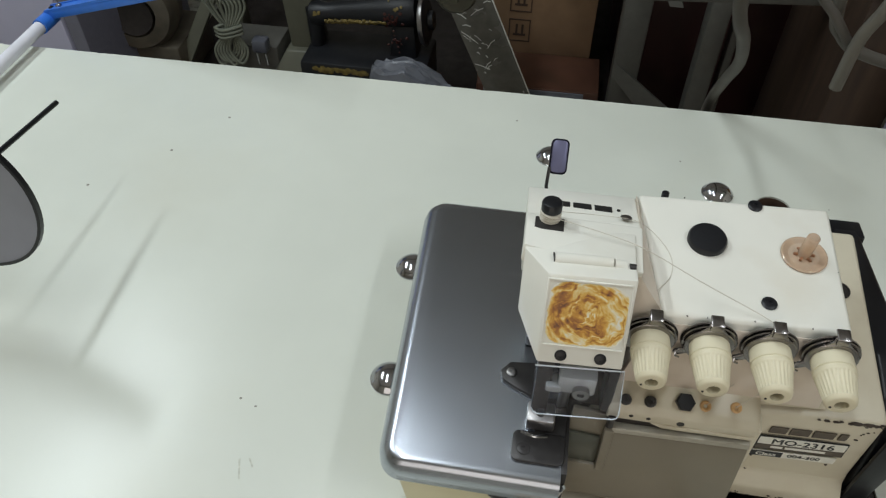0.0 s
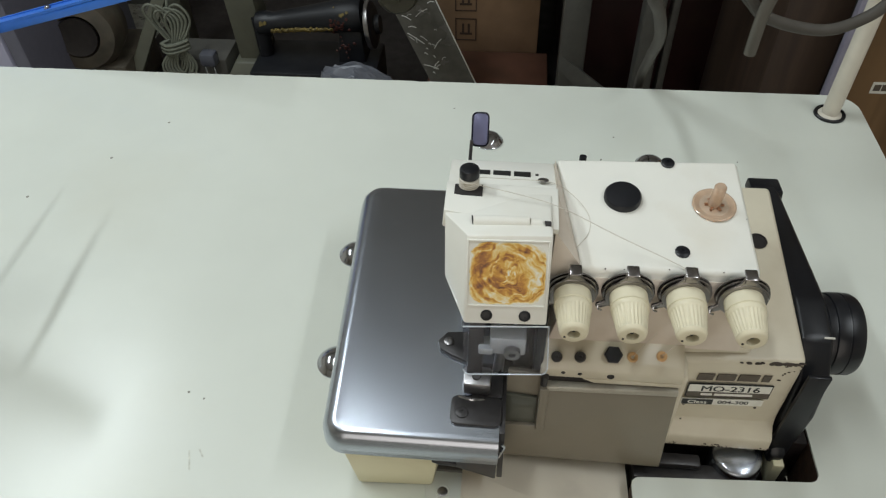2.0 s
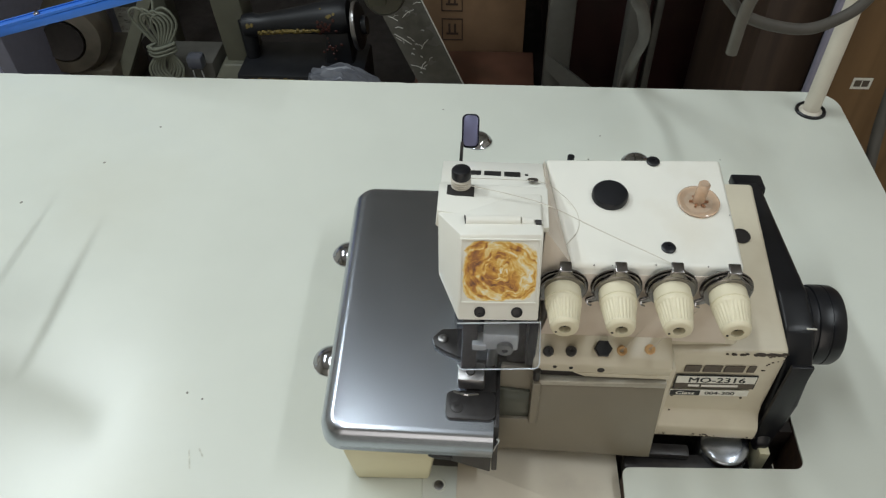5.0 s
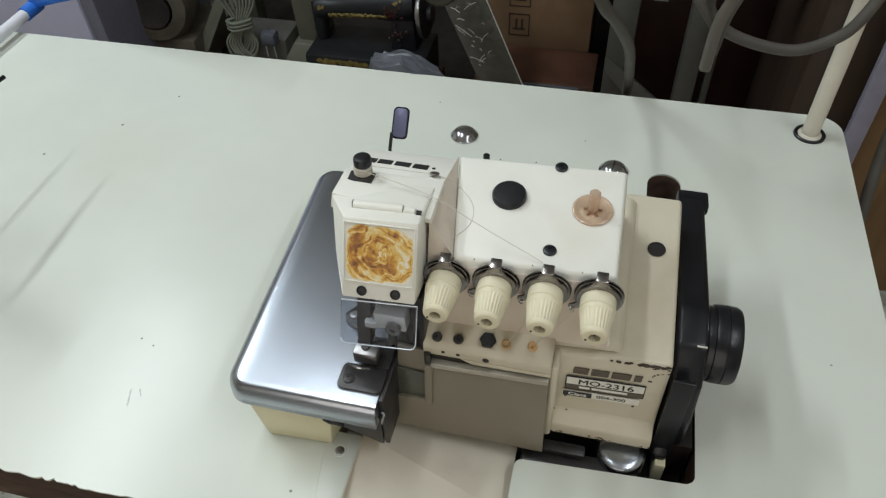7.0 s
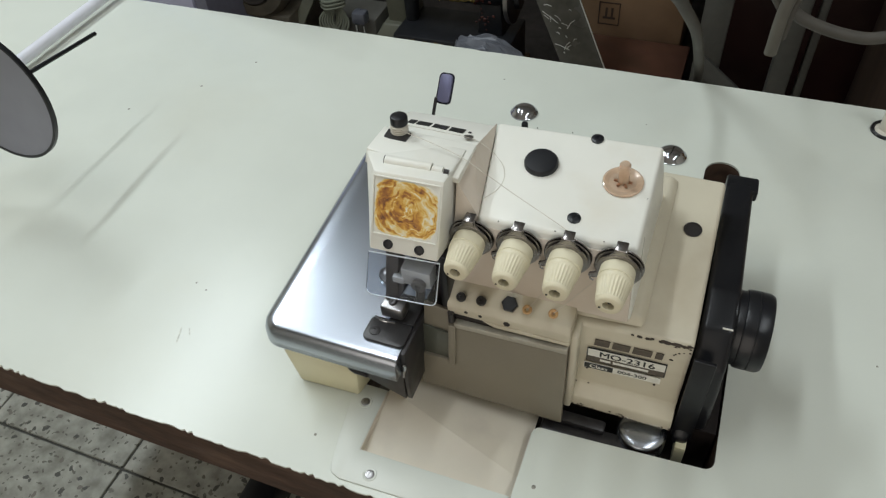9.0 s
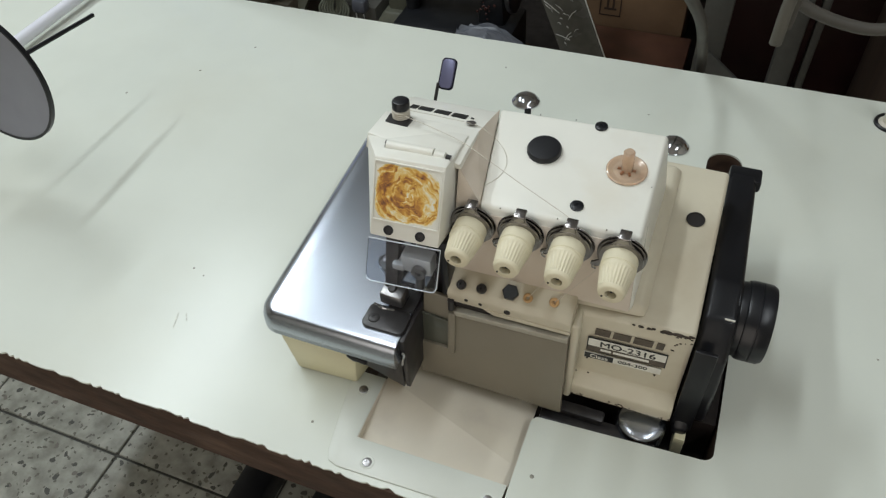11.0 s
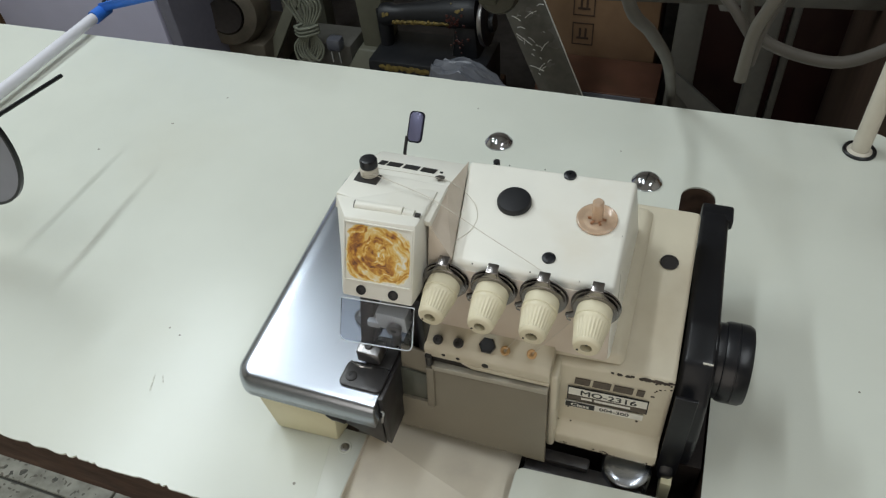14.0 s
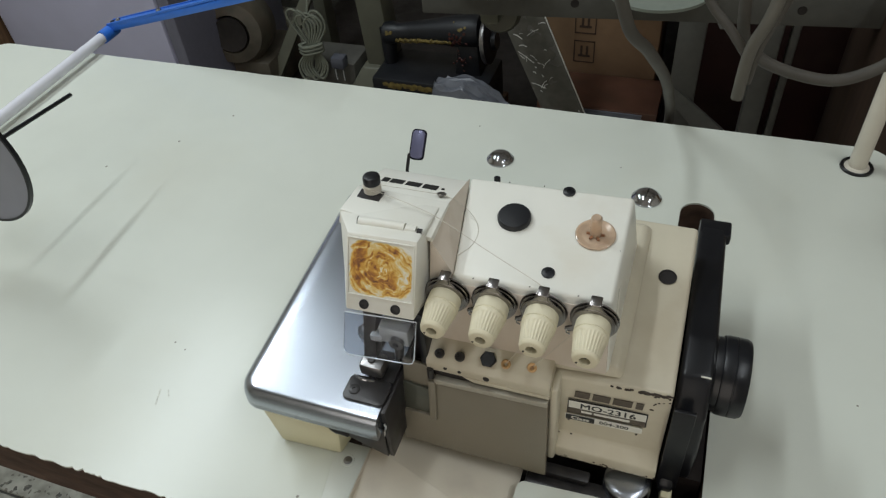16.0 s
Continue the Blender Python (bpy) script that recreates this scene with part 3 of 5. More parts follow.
tagged(part("paint_chip", chips, CHIP, body, "chipped dark spots in the enamel"), "", "", "", "stuff")

# name plates on the front of the casing
face = Plane((0.0870, 0.0593, 0.8250), (1, 0.0345, 0.0), (0, 0.035, 1))
np1 = part("name_plate", face.rect(B(), 0, 0.0555, -0.0148, 0, 0.0, 0.0007), INK, body, "black and silver model plate")
part("plate_face", face.rect(B(), 0.0008, 0.0547, -0.0084, -0.0007, 0.0007, 0.0009), SILVERP, np1)
part("plate_band", face.rect(B(), 0.0008, 0.0547, -0.0141, -0.0088, 0.0007, 0.0009), PLATEINK, np1)
lettering("model_lettering", "MO-2316", face, 0.0085, -0.0074, 0.0080, 0.0010, INK, np1, 1.25)
bars = B()
for a0, a1 in ((0.010, 0.0175), (0.019, 0.044)):
    face.rect(bars, a0, a1, -0.0122, -0.0100, 0.0009, 0.0011)
part("small_print", bars, SILVERP, np1)
np2 = part("class_plate", face.rect(B(), -0.0010, 0.0535, -0.0235, -0.0170, 0.0, 0.0006), SILVERP, body, "narrow silver class plate")
part("plate_field", face.rect(B(), -0.0006, 0.0200, -0.0231, -0.0174, 0.0006, 0.0008), INK, np2)
lettering("class_lettering", "Class", face, 0.0030, -0.0219, 0.0050, 0.0009, SILVERP, np2, 1.25)
lettering("number_lettering", "004-300", face, 0.0232, -0.0219, 0.0050, 0.0007, INK, np2, 1.25)
for a, b in ((0.0016, -0.0245), (0.0500, -0.0260)):
    part("rivet", lathe(B(), face.at(a, b), face.n, [(0, 0.0010), (0.0006, 0.0007), (0.0006, 0)], 8), CHIP, np2)
mark = B()
for a0, a1 in ((0.0040, 0.0145), (0.0165, 0.0285), (0.0305, 0.0435), (0.0460, 0.0510)):
    face.poly(mark, [(a0, 0.0040), (a1, 0.0040), (a1 + 0.0006, 0.0105), (a0 + 0.0006, 0.0105)], -0.0002, 0.0005)
part("maker_mark", mark, PLATEINK, body, "worn dark maker's mark")

# ledge below the tension knobs
ledge = part("front_ledge", prism(B(), [(0.0445, 0.843), (0.0440, 0.8515), (0.0475, 0.8568), (0.0600, 0.8640), (0.085, 0.870), (0.085, 0.843)], "x", -0.013, 0.0765, 0.0012), BEIGE, om)
lf = Plane((0.0, 0.0475, 0.8568), (1, 0, 0), (0, 0.0125, 0.0072))
for a, b, r, m in ((-0.0034, 0.0022, 0.0035, DARKST), (0.0113, 0.0030, 0.0036, DARKST), (0.0317, 0.0055, 0.0056, BLACK)):
    if r > 0.005:
        part("screw", lathe(B(), lf.at(a, b), lf.n, [(0, 0.0058), (0.0036, 0.0058), (0.0042, 0.0050), (0.0042, 0)], 6), m, ledge, "black hexagon bolt head")
    else:
        part("screw", screw(B(), lf.at(a, b), lf.n, r, 0.0032), m, ledge, "black slotted screw")
for a, b in ((0.0440, 0.0050), (0.0620, 0.0066)):
    part("eyelet", lathe(B(), lf.at(a, b), lf.n, [(0, 0.0034), (0.0010, 0.0033), (0.0014, 0.0025), (0.0008, 0.0013), (-0.0004, 0.0011), (-0.0004, 0)], 20), BRASS, ledge, "small brass thread eyelet")
dots = B()
for a, z, r in ((0.0015, 0.8490, 0.0014), (0.0120, 0.8485, 0.0014), (0.0315, 0.8475, 0.0024)):
    lathe(dots, (a, 0.0442, z), (0, -1, 0), [(0, r), (0.0003, r), (0.0003, r * 0.8), (0.0001, 0)], 14)
part("screw_hole", dots, HOLE, ledge)
part("ledge_drop", prism(B(), [(0.014, 0.8434), (0.022, 0.8393), (0.0764, 0.8400), (0.0764, 0.8434)], "y", 0.0441, 0.0600, 0.0004), BEIGE, ledge)
part("looper_slot", box(B(), -0.012, 0.075, 0.0465, 0.055, 0.836, 0.8435), HOLE, om)

# upper casing with the lid
LB = [(-0.010, 0.0600, 0.860), (0.112, 0.0610, 0.860), (0.114, 0.178, 0.868), (-0.010, 0.178, 0.868)]
LT = [(0.0055, 0.0665, 0.9235), (0.1085, 0.0695, 0.9230), (0.1080, 0.1595, 0.9330), (-0.0090, 0.1535, 0.9340)]
up = part("upper_casing", hexa(B(), LB, LT, 0.0030, 3), WHITE, om, "white enamel lid over the tension panel")


def lid_z(x, y):
    return 0.9233 + (y - 0.068) * 0.1170


LN = Vector((0, -0.117, 1)).normalized()
part("tension_panel", hexa(B(), [(-0.0098, 0.0590, 0.861), (0.1105, 0.0600, 0.861), (0.1105, 0.066, 0.861), (-0.0098, 0.066, 0.861)],
                           [(0.0035, 0.0652, 0.9165), (0.1080, 0.0680, 0.9160), (0.1080, 0.072, 0.9160), (0.0035, 0.072, 0.9165)], 0.0008), PANEL, up, "pinkish beige tension panel")
part("oil_cap", lathe(B(), (0.032, 0.122, lid_z(0, 0.122)), LN, [(0, 0.0116), (0.0030, 0.0116), (0.0042, 0.0108), (0.0044, 0.0095), (0.0044, 0)], 36), BLACK, up, "flat black rubber oil cap")
sight = part("oil_sight", lathe(B(), (0.0880, 0.1200, lid_z(0, 0.1200)), LN, [(0, 0.0134), (0.0007, 0.0134), (0.0011, 0.0125), (0.0007, 0.0110), (-0.0006, 0.0070), (-0.0002, 0)], 36), AMBER, up, "amber clear oil sight dish")
part("sight_stem", lathe(B(), (0.0880, 0.1205, lid_z(0, 0.1205)), LN, [(0, 0.0038), (0.010, 0.0038), (0.0160, 0.0037), (0.0172, 0.0028), (0.0172, 0)], 20), AMBER, sight)
star = B()
for k in range(3):
    an = k * math.pi / 3
    strip(star, [(0.0880 - 0.006 * math.cos(an), 0.1200 - 0.006 * math.sin(an), lid_z(0, 0.1200) + 0.0006), (0.0880 + 0.006 * math.cos(an), 0.1200 + 0.006 * math.sin(an), lid_z(0, 0.1200) + 0.0006)], 0.0014, 0.0012)
part("sight_star", star, mat("dark_amber", (0.30, 0.14, 0.07), 0.3), sight)
for sx, sy in ((0.0648, 0.0822), (0.0630, 0.1545)):
    part("screw", screw(B(), (sx, sy, lid_z(sx, sy) - 0.0002), LN, 0.0044, 0.0014), BLACK, up, "black countersunk screw")
part("edge_notch", box(B(), 0.0570, 0.0690, 0.1560, 0.1590, 0.925, 0.9300), BEIGE, up)

wear = B()
rnd = random.Random(21)
for cx, cy, cz in ((0.1080, 0.1590, 0.9331), (0.0560, 0.0690, 0.9236), (0.0300, 0.0672, 0.9236), (0.0190, 0.0668, 0.9236), (0.0870, 0.0693, 0.9233), (0.1060, 0.1100, 0.9284), (0.0450, 0.1560, 0.9340), (0.0200, 0.1545, 0.9340)):
    rr = rnd.uniform(0.0003, 0.0006)
    lathe(wear, (cx, cy, cz - 0.0003), (rnd.uniform(-0.2, 0.2), -0.3, 1), [(0, rr), (0.0004, rr * 0.8), (0.0004, 0)], 6)
tagged(part("paint_chip", wear, CHIP, up, "small dark chips in the enamel"), "", "", "", "stuff")

fb = B()
for p in ((-0.0095, 0.1530, 0.9332), (0.0052, 0.0668, 0.9237), (-0.0112, 0.0740, 0.9440), (-0.0103, 0.1080, 0.9462), (-0.0130, 0.0660, 0.9000), (-0.0130, 0.1500, 0.9000), (0.0010, 0.0668, 0.9050)):
    fb.verts.new(p)
bmesh.ops.convex_hull(fb, input=fb.verts[:])
part("lid_flank", fb, PANEL, up, "pinkish beige slope beside the lid", 15)

# tension knobs
KP = [(0, 0.0110), (0.0085, 0.0112), (0.0090, 0.0106), (0.0097, 0.0106), (0.0101, 0.0110), (0.0118, 0.0109), (0.0124, 0.0105), (0.0132, 0.0104), (0.0252, 0.0086), (0.0264, 0.0085), (0.0284, 0.0077), (0.0290, 0.0068), (0.0290, 0.0036), (0.0225, 0.0034), (0.0225, 0)]
for i, (kx, kz) in enumerate(((0.0015, 0.9075), (0.0340, 0.9090), (0.0665, 0.9105), (0.0992, 0.9110))):
    unit = part("tension_knob", fluted(B(), (kx, 0.0590, kz), (0, -1, -0.02), KP, 28, 0.0006, 7, 8), KNOB, om, "ribbed ivory plastic thread tension knob")
    part("tension_disc", lathe(B(), (kx, 0.0640, kz), (0, -1, 0), [(-0.0004, 0.0120), (-0.0002, 0.0152), (0.0006, 0.0156), (0.0011, 0.0152), (0.0013, 0.0128), (0.0020, 0.0128), (0.0022, 0.0148), (0.0028, 0.0153), (0.0033, 0.0148), (0.0035, 0.0126), (0.0041, 0.0126), (0.0043, 0.0136), (0.0050, 0.0140), (0.0055, 0.0134), (0.0056, 0.0112)], 40), TENSION, unit, "pair of chrome tension discs")
    tab = B()
    prism(tab, [(0.0575, kz + 0.0145), (0.0575, kz + 0.0195), (0.0650, kz + 0.0205), (0.0650, kz + 0.0190), (0.0590, kz + 0.0182), (0.0590, kz + 0.0145)], "x", kx - 0.0036, kx + 0.0036, 0.0007)
    prism(tab, [(kx - 0.0080, kz + 0.0110), (kx - 0.0044, kz + 0.0152), (kx - 0.0040, kz + 0.0192), (kx + 0.0040, kz + 0.0192), (kx + 0.0044, kz + 0.0152), (kx + 0.0080, kz + 0.0110)], "y", 0.0588, 0.0599, 0.0003)
    part("guide_tab", tab, TENSION, unit, "bent chrome guide tab")
    part("hub", rod(B(), (kx, 0.0690, kz), (kx, 0.0600, kz), 0.0085), BLACK, unit)
    spring = B()
    tube(spring, [(kx - 0.010, 0.0605, kz - 0.006), (kx - 0.0155, 0.060, kz - 0.0075), (kx - 0.0165, 0.0585, kz - 0.0115), (kx - 0.0140, 0.058, kz - 0.0125)], 0.0006, 6, 4)
    part("check_spring", spring, CHROME, unit)
    part("spring_arm", prism(B(), [(kx - 0.0105, kz - 0.0020), (kx - 0.0150, kz - 0.0068), (kx - 0.0178, kz - 0.0080), (kx - 0.0182, kz - 0.0105), (kx - 0.0150, kz - 0.0118), (kx - 0.0085, kz - 0.0085)], "y", 0.0588, 0.0606, 0.0006), TENSION, unit, "bent chrome check spring arm")
    part("end_mark", rod(B(), (kx - 0.0050, 0.0300 + 0.0004, kz - 0.0032), (kx - 0.0050, 0.0297, kz - 0.0032), 0.0007, None, 8), HOLE, unit)
    part("stem_end", lathe(B(), (kx, 0.0368, kz - 0.0006), (0, -1, -0.02), [(0, 0.0034), (0.0005, 0.0034), (0.0005, 0.0012), (0.0040, 0.0012), (0.0040, 0)], 12), DARKST, unit)

# belt cover and wheel
cover = part("belt_cover", prism(B(), [(0.2555, 0.8370), (0.2500, 0.8140), (0.225, 0.752), (0.0620, 0.752), (0.0600, 0.7900), (0.0660, 0.8260), (0.0850, 0.8480), (0.1150, 0.8540), (0.1450, 0.8510), (0.246, 0.8410)], "x", 0.1580, 0.1800, 0.0035, 3), BLACK, om, "black plastic belt cover")
part("cover_tab", hexa(B(), [(0.1582, 0.236, 0.832), (0.1835, 0.236, 0.832), (0.1835, 0.258, 0.830), (0.1582, 0.258, 0.830)],
                       [(0.1582, 0.238, 0.8415), (0.1835, 0.238, 0.8415), (0.1835, 0.2575, 0.8400), (0.1582, 0.2575, 0.8400)], 0.002), BLACK, cover)
part("side_flange", prism(B(), [(0.0545, 0.748), (0.0555, 0.8440), (0.0585, 0.8440), (0.0585, 0.748)], "x", 0.1575, 0.1720, 0.0008), BLACK, cover)
part("cover_hub", lathe(B(), (0.1770, 0.1100, 0.8215), (1, 0, 0), [(0, 0.0300), (0.002, 0.0305), (0.004, 0.0290)], 40), BLACK, cover)
part("cover_lip", hexa(B(), [(0.176, 0.075, 0.748), (0.1830, 0.075, 0.748), (0.1830, 0.105, 0.748), (0.176, 0.105, 0.748)],
                       [(0.176, 0.072, 0.800), (0.1815, 0.072, 0.800), (0.1815, 0.150, 0.800), (0.176, 0.150, 0.800)], 0.0015), BLACK, cover)
WP = [(0, 0.0255), (0.0030, 0.0268), (0.0085, 0.0272), (0.0090, 0.0282), (0.0110, 0.0288), (0.0165, 0.0289), (0.0168, 0.0284), (0.0174, 0.0284), (0.0177, 0.0289), (0.0240, 0.0287), (0.0268, 0.0272), (0.0274, 0.0230), (0.0274, 0)]
wheel = part("handwheel", lathe(B(), (0.1765, 0.1095, 0.8240), (1, 0, 0), WP, 64), BLACK, om, "smooth black plastic handwheel")
part("index_mark", box(B(), 0.1712, 0.1778, 0.0822, 0.0832, 0.8512, 0.8520), SILVERP, cover, "small white index mark")

# cloth plate with rolled edge
PX0, PX1, PY0, PY1 = -0.1545, -0.0372, -0.0020, 0.2400


def plate_line(ix, iy, r=0.016):
    x0, y0, y1 = PX0 + ix, PY0 + iy, PY1 - iy
    r = max(r - ix * 0.6, 0.004)
    pts = [(PX1, y0)]
    for cx, cy, a in ((x0 + r, y0 + r, 270), (x0 + r, y1 - r, 180)):
        for k in range(7):
            t = radians(a - 90 * k / 6)
            pts.append((cx + r * math.cos(t), cy + r * math.sin(t)))
    pts.append((PX1, y1))
    # the left edge runs outwards towards the back
    return [(x - 0.048 * (y - 0.05) * (PX1 - x) / (PX1 - PX0), y) for x, y in pts]


bm = B()
rings = [[bm.verts.new((x, y, z)) for x, y in plate_line(ix, iy)] for ix, iy, z in ((0.0012, 0.0008, 0.8075), (0.0, 0.0, 0.8083), (0.0004, 0.0006, 0.8180), (0.0030, 0.0016, 0.8248), (0.0062, 0.0034, 0.8279), (0.0095, 0.0058, 0.8290), (0.0115, 0.0080, 0.8292))]
for p, q in zip(rings, rings[1:]):
    for k in range(len(p)):
        j = (k + 1) % len(p)
        bm.faces.new((p[k], p[j], q[j], q[k]))
bm.faces.new(rings[0][::-1])
bm.faces.new(rings[-1])
bmesh.ops.recalc_face_normals(bm, faces=bm.faces)
plate = part("cloth_plate", bm, STEEL, om, "scratched brushed steel cloth plate", 50)
fine = B()
rnd = random.Random(5)
for i in range(60):
    sx, sy = rnd.uniform(-0.140, -0.080), rnd.uniform(0.04, 0.22)
    an, ln = rnd.gauss(0.6, 0.6), rnd.uniform(0.002, 0.008)
    strip(fine, [(sx, sy, 0.82922), (sx + math.cos(an) * ln, sy + math.sin(an) * ln, 0.82922)], 0.00006, 0.00006)
tagged(part("scratch", fine, CLAMP, plate, "fine pale scratches"), "", "", "", "stuff")
stitch = part("needle_plate", prism(B(), rounded(-0.0690, -0.0362, 0.0122, 0.0335, 0.0045), "z", 0.8290, 0.8316, 0.0007), DARKST, plate, "dark steel needle plate with rounded corners")
part("plate_tongue", prism(B(), [(-0.0560, 0.0335), (-0.0362, 0.0335), (-0.0362, 0.0600), (-0.0560, 0.0600)], "z", 0.8290, 0.8312, 0.0005), DARKST, stitch)
part("screw", screw(B(), (-0.0615, 0.0205, 0.8315), (0, 0, 1), 0.0042, 0.0012), DARKST, plate, "slotted dark steel screw")
part("rear_bracket", prism(B(), [(-0.0820, 0.075), (-0.0800, 0.0690), (-0.0720, 0.0640), (-0.0580, 0.058), (-0.0560, 0.085), (-0.0760, 0.083)], "z", 0.8292, 0.8330, 0.0006), DARKST, plate, "dark steel bracket")
part("screw", screw(B(), (-0.0745, 0.0745, 0.8330), (0, 0, 1), 0.0036, 0.0012), DULL, plate, "slotted steel screw")
bed = part("bed_casing", hexa(B(), [(-0.1345, 0.0065, 0.7505), (-0.0820, 0.0085, 0.7505), (-0.050, 0.20, 0.7505), (-0.1345, 0.20, 0.7505)],
                              [(-0.1415, 0.0040, 0.8090), (-0.0740, 0.0060, 0.8090), (-0.050, 0.21, 0.8090), (-0.1415, 0.21, 0.8090)], 0.0025), CREAM, om, "yellowed cream bed casing")
part("plate_stay", prism(B(), [(-0.0760, 0.800), (-0.0700, 0.795), (-0.0700, 0.784), (-0.0380, 0.769), (-0.0372, 0.8130), (-0.0745, 0.8122)], "y", 0.0080, 0.0300, 0.0008), DARKST, bed, "dark oily steel stay")
part("latch", lathe(B(), (-0.0755, 0.0040, 0.7990), (1, -0.2, 0), [(-0.004, 0.0030), (0.002, 0.0036), (0.006, 0.0026), (0.012, 0.0020)], 12), BLACK, bed, "small black latch")
part("side_rail", box(B(), -0.0372, -0.0335, 0.0090, 0.0600, 0.770, 0.8285, 0.0006), DARKST, bed)
hook = B()
tube(hook, [(-0.0365, 0.0075, 0.8010), (-0.0350, 0.0068, 0.8090), (-0.0335, 0.0070, 0.8150), (-0.0350, 0.0072, 0.8180)], 0.0009, 6, 4)
part("spring_hook", hook, CHROME, bed)

# head
FLB, FRB = (-0.0615, 0.0355, 0.9040), (-0.0137, 0.0378, 0.9035)
FLT, FRT = (-0.0610, 0.0575, 0.9545), (-0.0137, 0.0597, 0.9550)
head = part("head", hexa(B(), [FLB, FRB, (-0.0137, 0.072, 0.895), (-0.0137, 0.100, 0.890), (-0.0752, 0.100, 0.890), (-0.0752, 0.0660, 0.9105)],
                         [FLT, FRT, (-0.0137, 0.0735, 0.9515), (-0.0137, 0.1010, 0.9490), (-0.0752, 0.1010, 0.9490), (-0.0752, 0.0760, 0.9530)], 0.0012), WHITE, om, "white enamel needle head")
part("head_top_plate", hexa(B(), [(-0.0770, 0.0740, 0.9440), (-0.0096, 0.0740, 0.9420), (-0.0096, 0.1100, 0.9420), (-0.0770, 0.1100, 0.9440)],
                            [(-0.0760, 0.0780, 0.9540), (-0.0096, 0.0720, 0.9480), (-0.0096, 0.1085, 0.9475), (-0.0770, 0.1085, 0.9495)], 0.0010), WHITE, head)
part("head_back", hexa(B(), [(-0.0765, 0.106, 0.900), (-0.0100, 0.106, 0.900), (-0.0100, 0.1525, 0.890), (-0.0780, 0.1525, 0.890)],
                       [(-0.0765, 0.108, 0.9480), (-0.0100, 0.108, 0.9460), (-0.0100, 0.1530, 0.9305), (-0.0780, 0.1530, 0.9305)], 0.0012), WHITE, head)
back = Plane((-0.0710, 0.1260, 0.9407), (1, 0, -0.012), (0, 0.045, -0.0162))
mk = B()
for a0, a1 in ((0.003, 0.0080), (0.0095, 0.0195), (0.0215, 0.0325), (0.0345, 0.0450)):
    back.rect(mk, a0, a1, 0.0, 0.0075, 0.0001, 0.0008)
back.rect(mk, 0.048, 0.0500, 0.0030, 0.0048, 0.0001, 0.0008)
part("maker_mark", mk, INK, head, "black maker's mark")
part("thread_slot", lathe(B(), (-0.0185, 0.1180, 0.9450), (0, 0.34, 1), [(0, 0.0034), (0.0004, 0.0034), (0.0004, 0.0024), (-0.0004, 0)], 18), DULL, head)
ff = Plane(FLB, Vector(FRB) - Vector(FLB), Vector(FLT) - Vector(FLB))
fr = B()
for a0, a1, b0, b1 in ((0.0020, 0.0460, 0.0120, 0.0130), (0.0020, 0.0460, 0.0520, 0.0530), (0.0010, 0.0020, 0.0120, 0.0530), (0.0460, 0.0470, 0.0120, 0.0530)):
    ff.rect(fr, a0, a1, b0, b1, -0.0002, 0.0012, 0.0003)
part("badge_rim", fr, WHITE, head)
pts = []
for k in range(40):
    an = 2 * math.pi * k / 40
    c, s = math.cos(an), math.sin(an)
    e = 1 / max(abs(c) ** 5 + abs(s) ** 5, 1e-6) ** 0.2
    pts.append((0.0240 + 0.0215 * c * e, 0.0325 + 0.0192 * s * e))
part("glue_patch", ff.poly(B(), pts, 0.0000, 0.0006), RESIDUE, head, "brown glue stain of a lost badge")
for a in (0.0130, 0.0350):
    part("screw", screw(B(), ff.at(a, 0.0060, 0.0002), ff.n, 0.0034, 0.0010), BLACK, head, "small black screw")
hinge = part("hinge_bar", rod(B(), (-0.0585, 0.0705, 0.9532), (-0.0270, 0.0720, 0.9527), 0.0036, None, 18), WHITE, head)
part("hinge_pin", rod(B(), (-0.0593, 0.0704, 0.9531), (-0.0586, 0.0705, 0.9531), 0.0034), DARKST, head)
part("hinge_spring", rod(B(), (-0.0182, 0.0705, 0.9532), (-0.0150, 0.0708, 0.9528), 0.0021), DARKST, head)
part("hinge_end", rod(B(), (-0.0264, 0.0718, 0.9522), (-0.0195, 0.0720, 0.9516), 0.0034), WHITE, head)
sp = part("thread_spindle", lathe(B(), (-0.0632, 0.1035, 0.9480), (0, 0.06, 1), [(0, 0.0052), (0.010, 0.0052)], 20), DULL, head, "thread nipper spindle wound with white thread")
part("spindle_cap", lathe(B(), (-0.0630, 0.1042, 0.9578), (0, 0.06, 1), [(0, 0.0060), (0.0046, 0.0060), (0.0056, 0.0055), (0.0060, 0.0045), (0.0060, 0)], 24), BLACK, sp, "dark cap")
for k in range(4):
    part("thread_turn", lathe(B(), (-0.0632, 0.1037, 0.9510 + 0.0016 * k), (0.06 * (k % 2), 0.06, 1), [(0, 0.0056), (0.0004, 0.0062), (0.0010, 0.0062), (0.0014, 0.0056)], 20), THREAD, sp)
part("spindle_well", box(B(), -0.0715, -0.0548, 0.0940, 0.1040, 0.9490, 0.9513), DARKST, head)

# needle works below the head
nw = part("needle_block", box(B(), -0.0460, -0.0235, 0.0440, 0.0560, 0.8640, 0.8800, 0.0015), CLAMP, om, "light steel needle clamp")
part("clamp_screw", lathe(B(), (-0.0320, 0.0438, 0.8690), (0, -1, 0), [(0, 0.0052), (0.0035, 0.0052), (0.0035, 0.0022), (0.0015, 0.0020), (0.0015, 0)], 20), DULL, nw)
part("clamp_arm", box(B(), -0.0530, -0.0440, 0.0430, 0.0540, 0.8640, 0.8700, 0.001), CLAMP, nw)
part("needle_bar", rod(B(), (-0.0400, 0.0560, 0.8300), (-0.0360, 0.0640, 0.9000), 0.0035), DULL, nw)
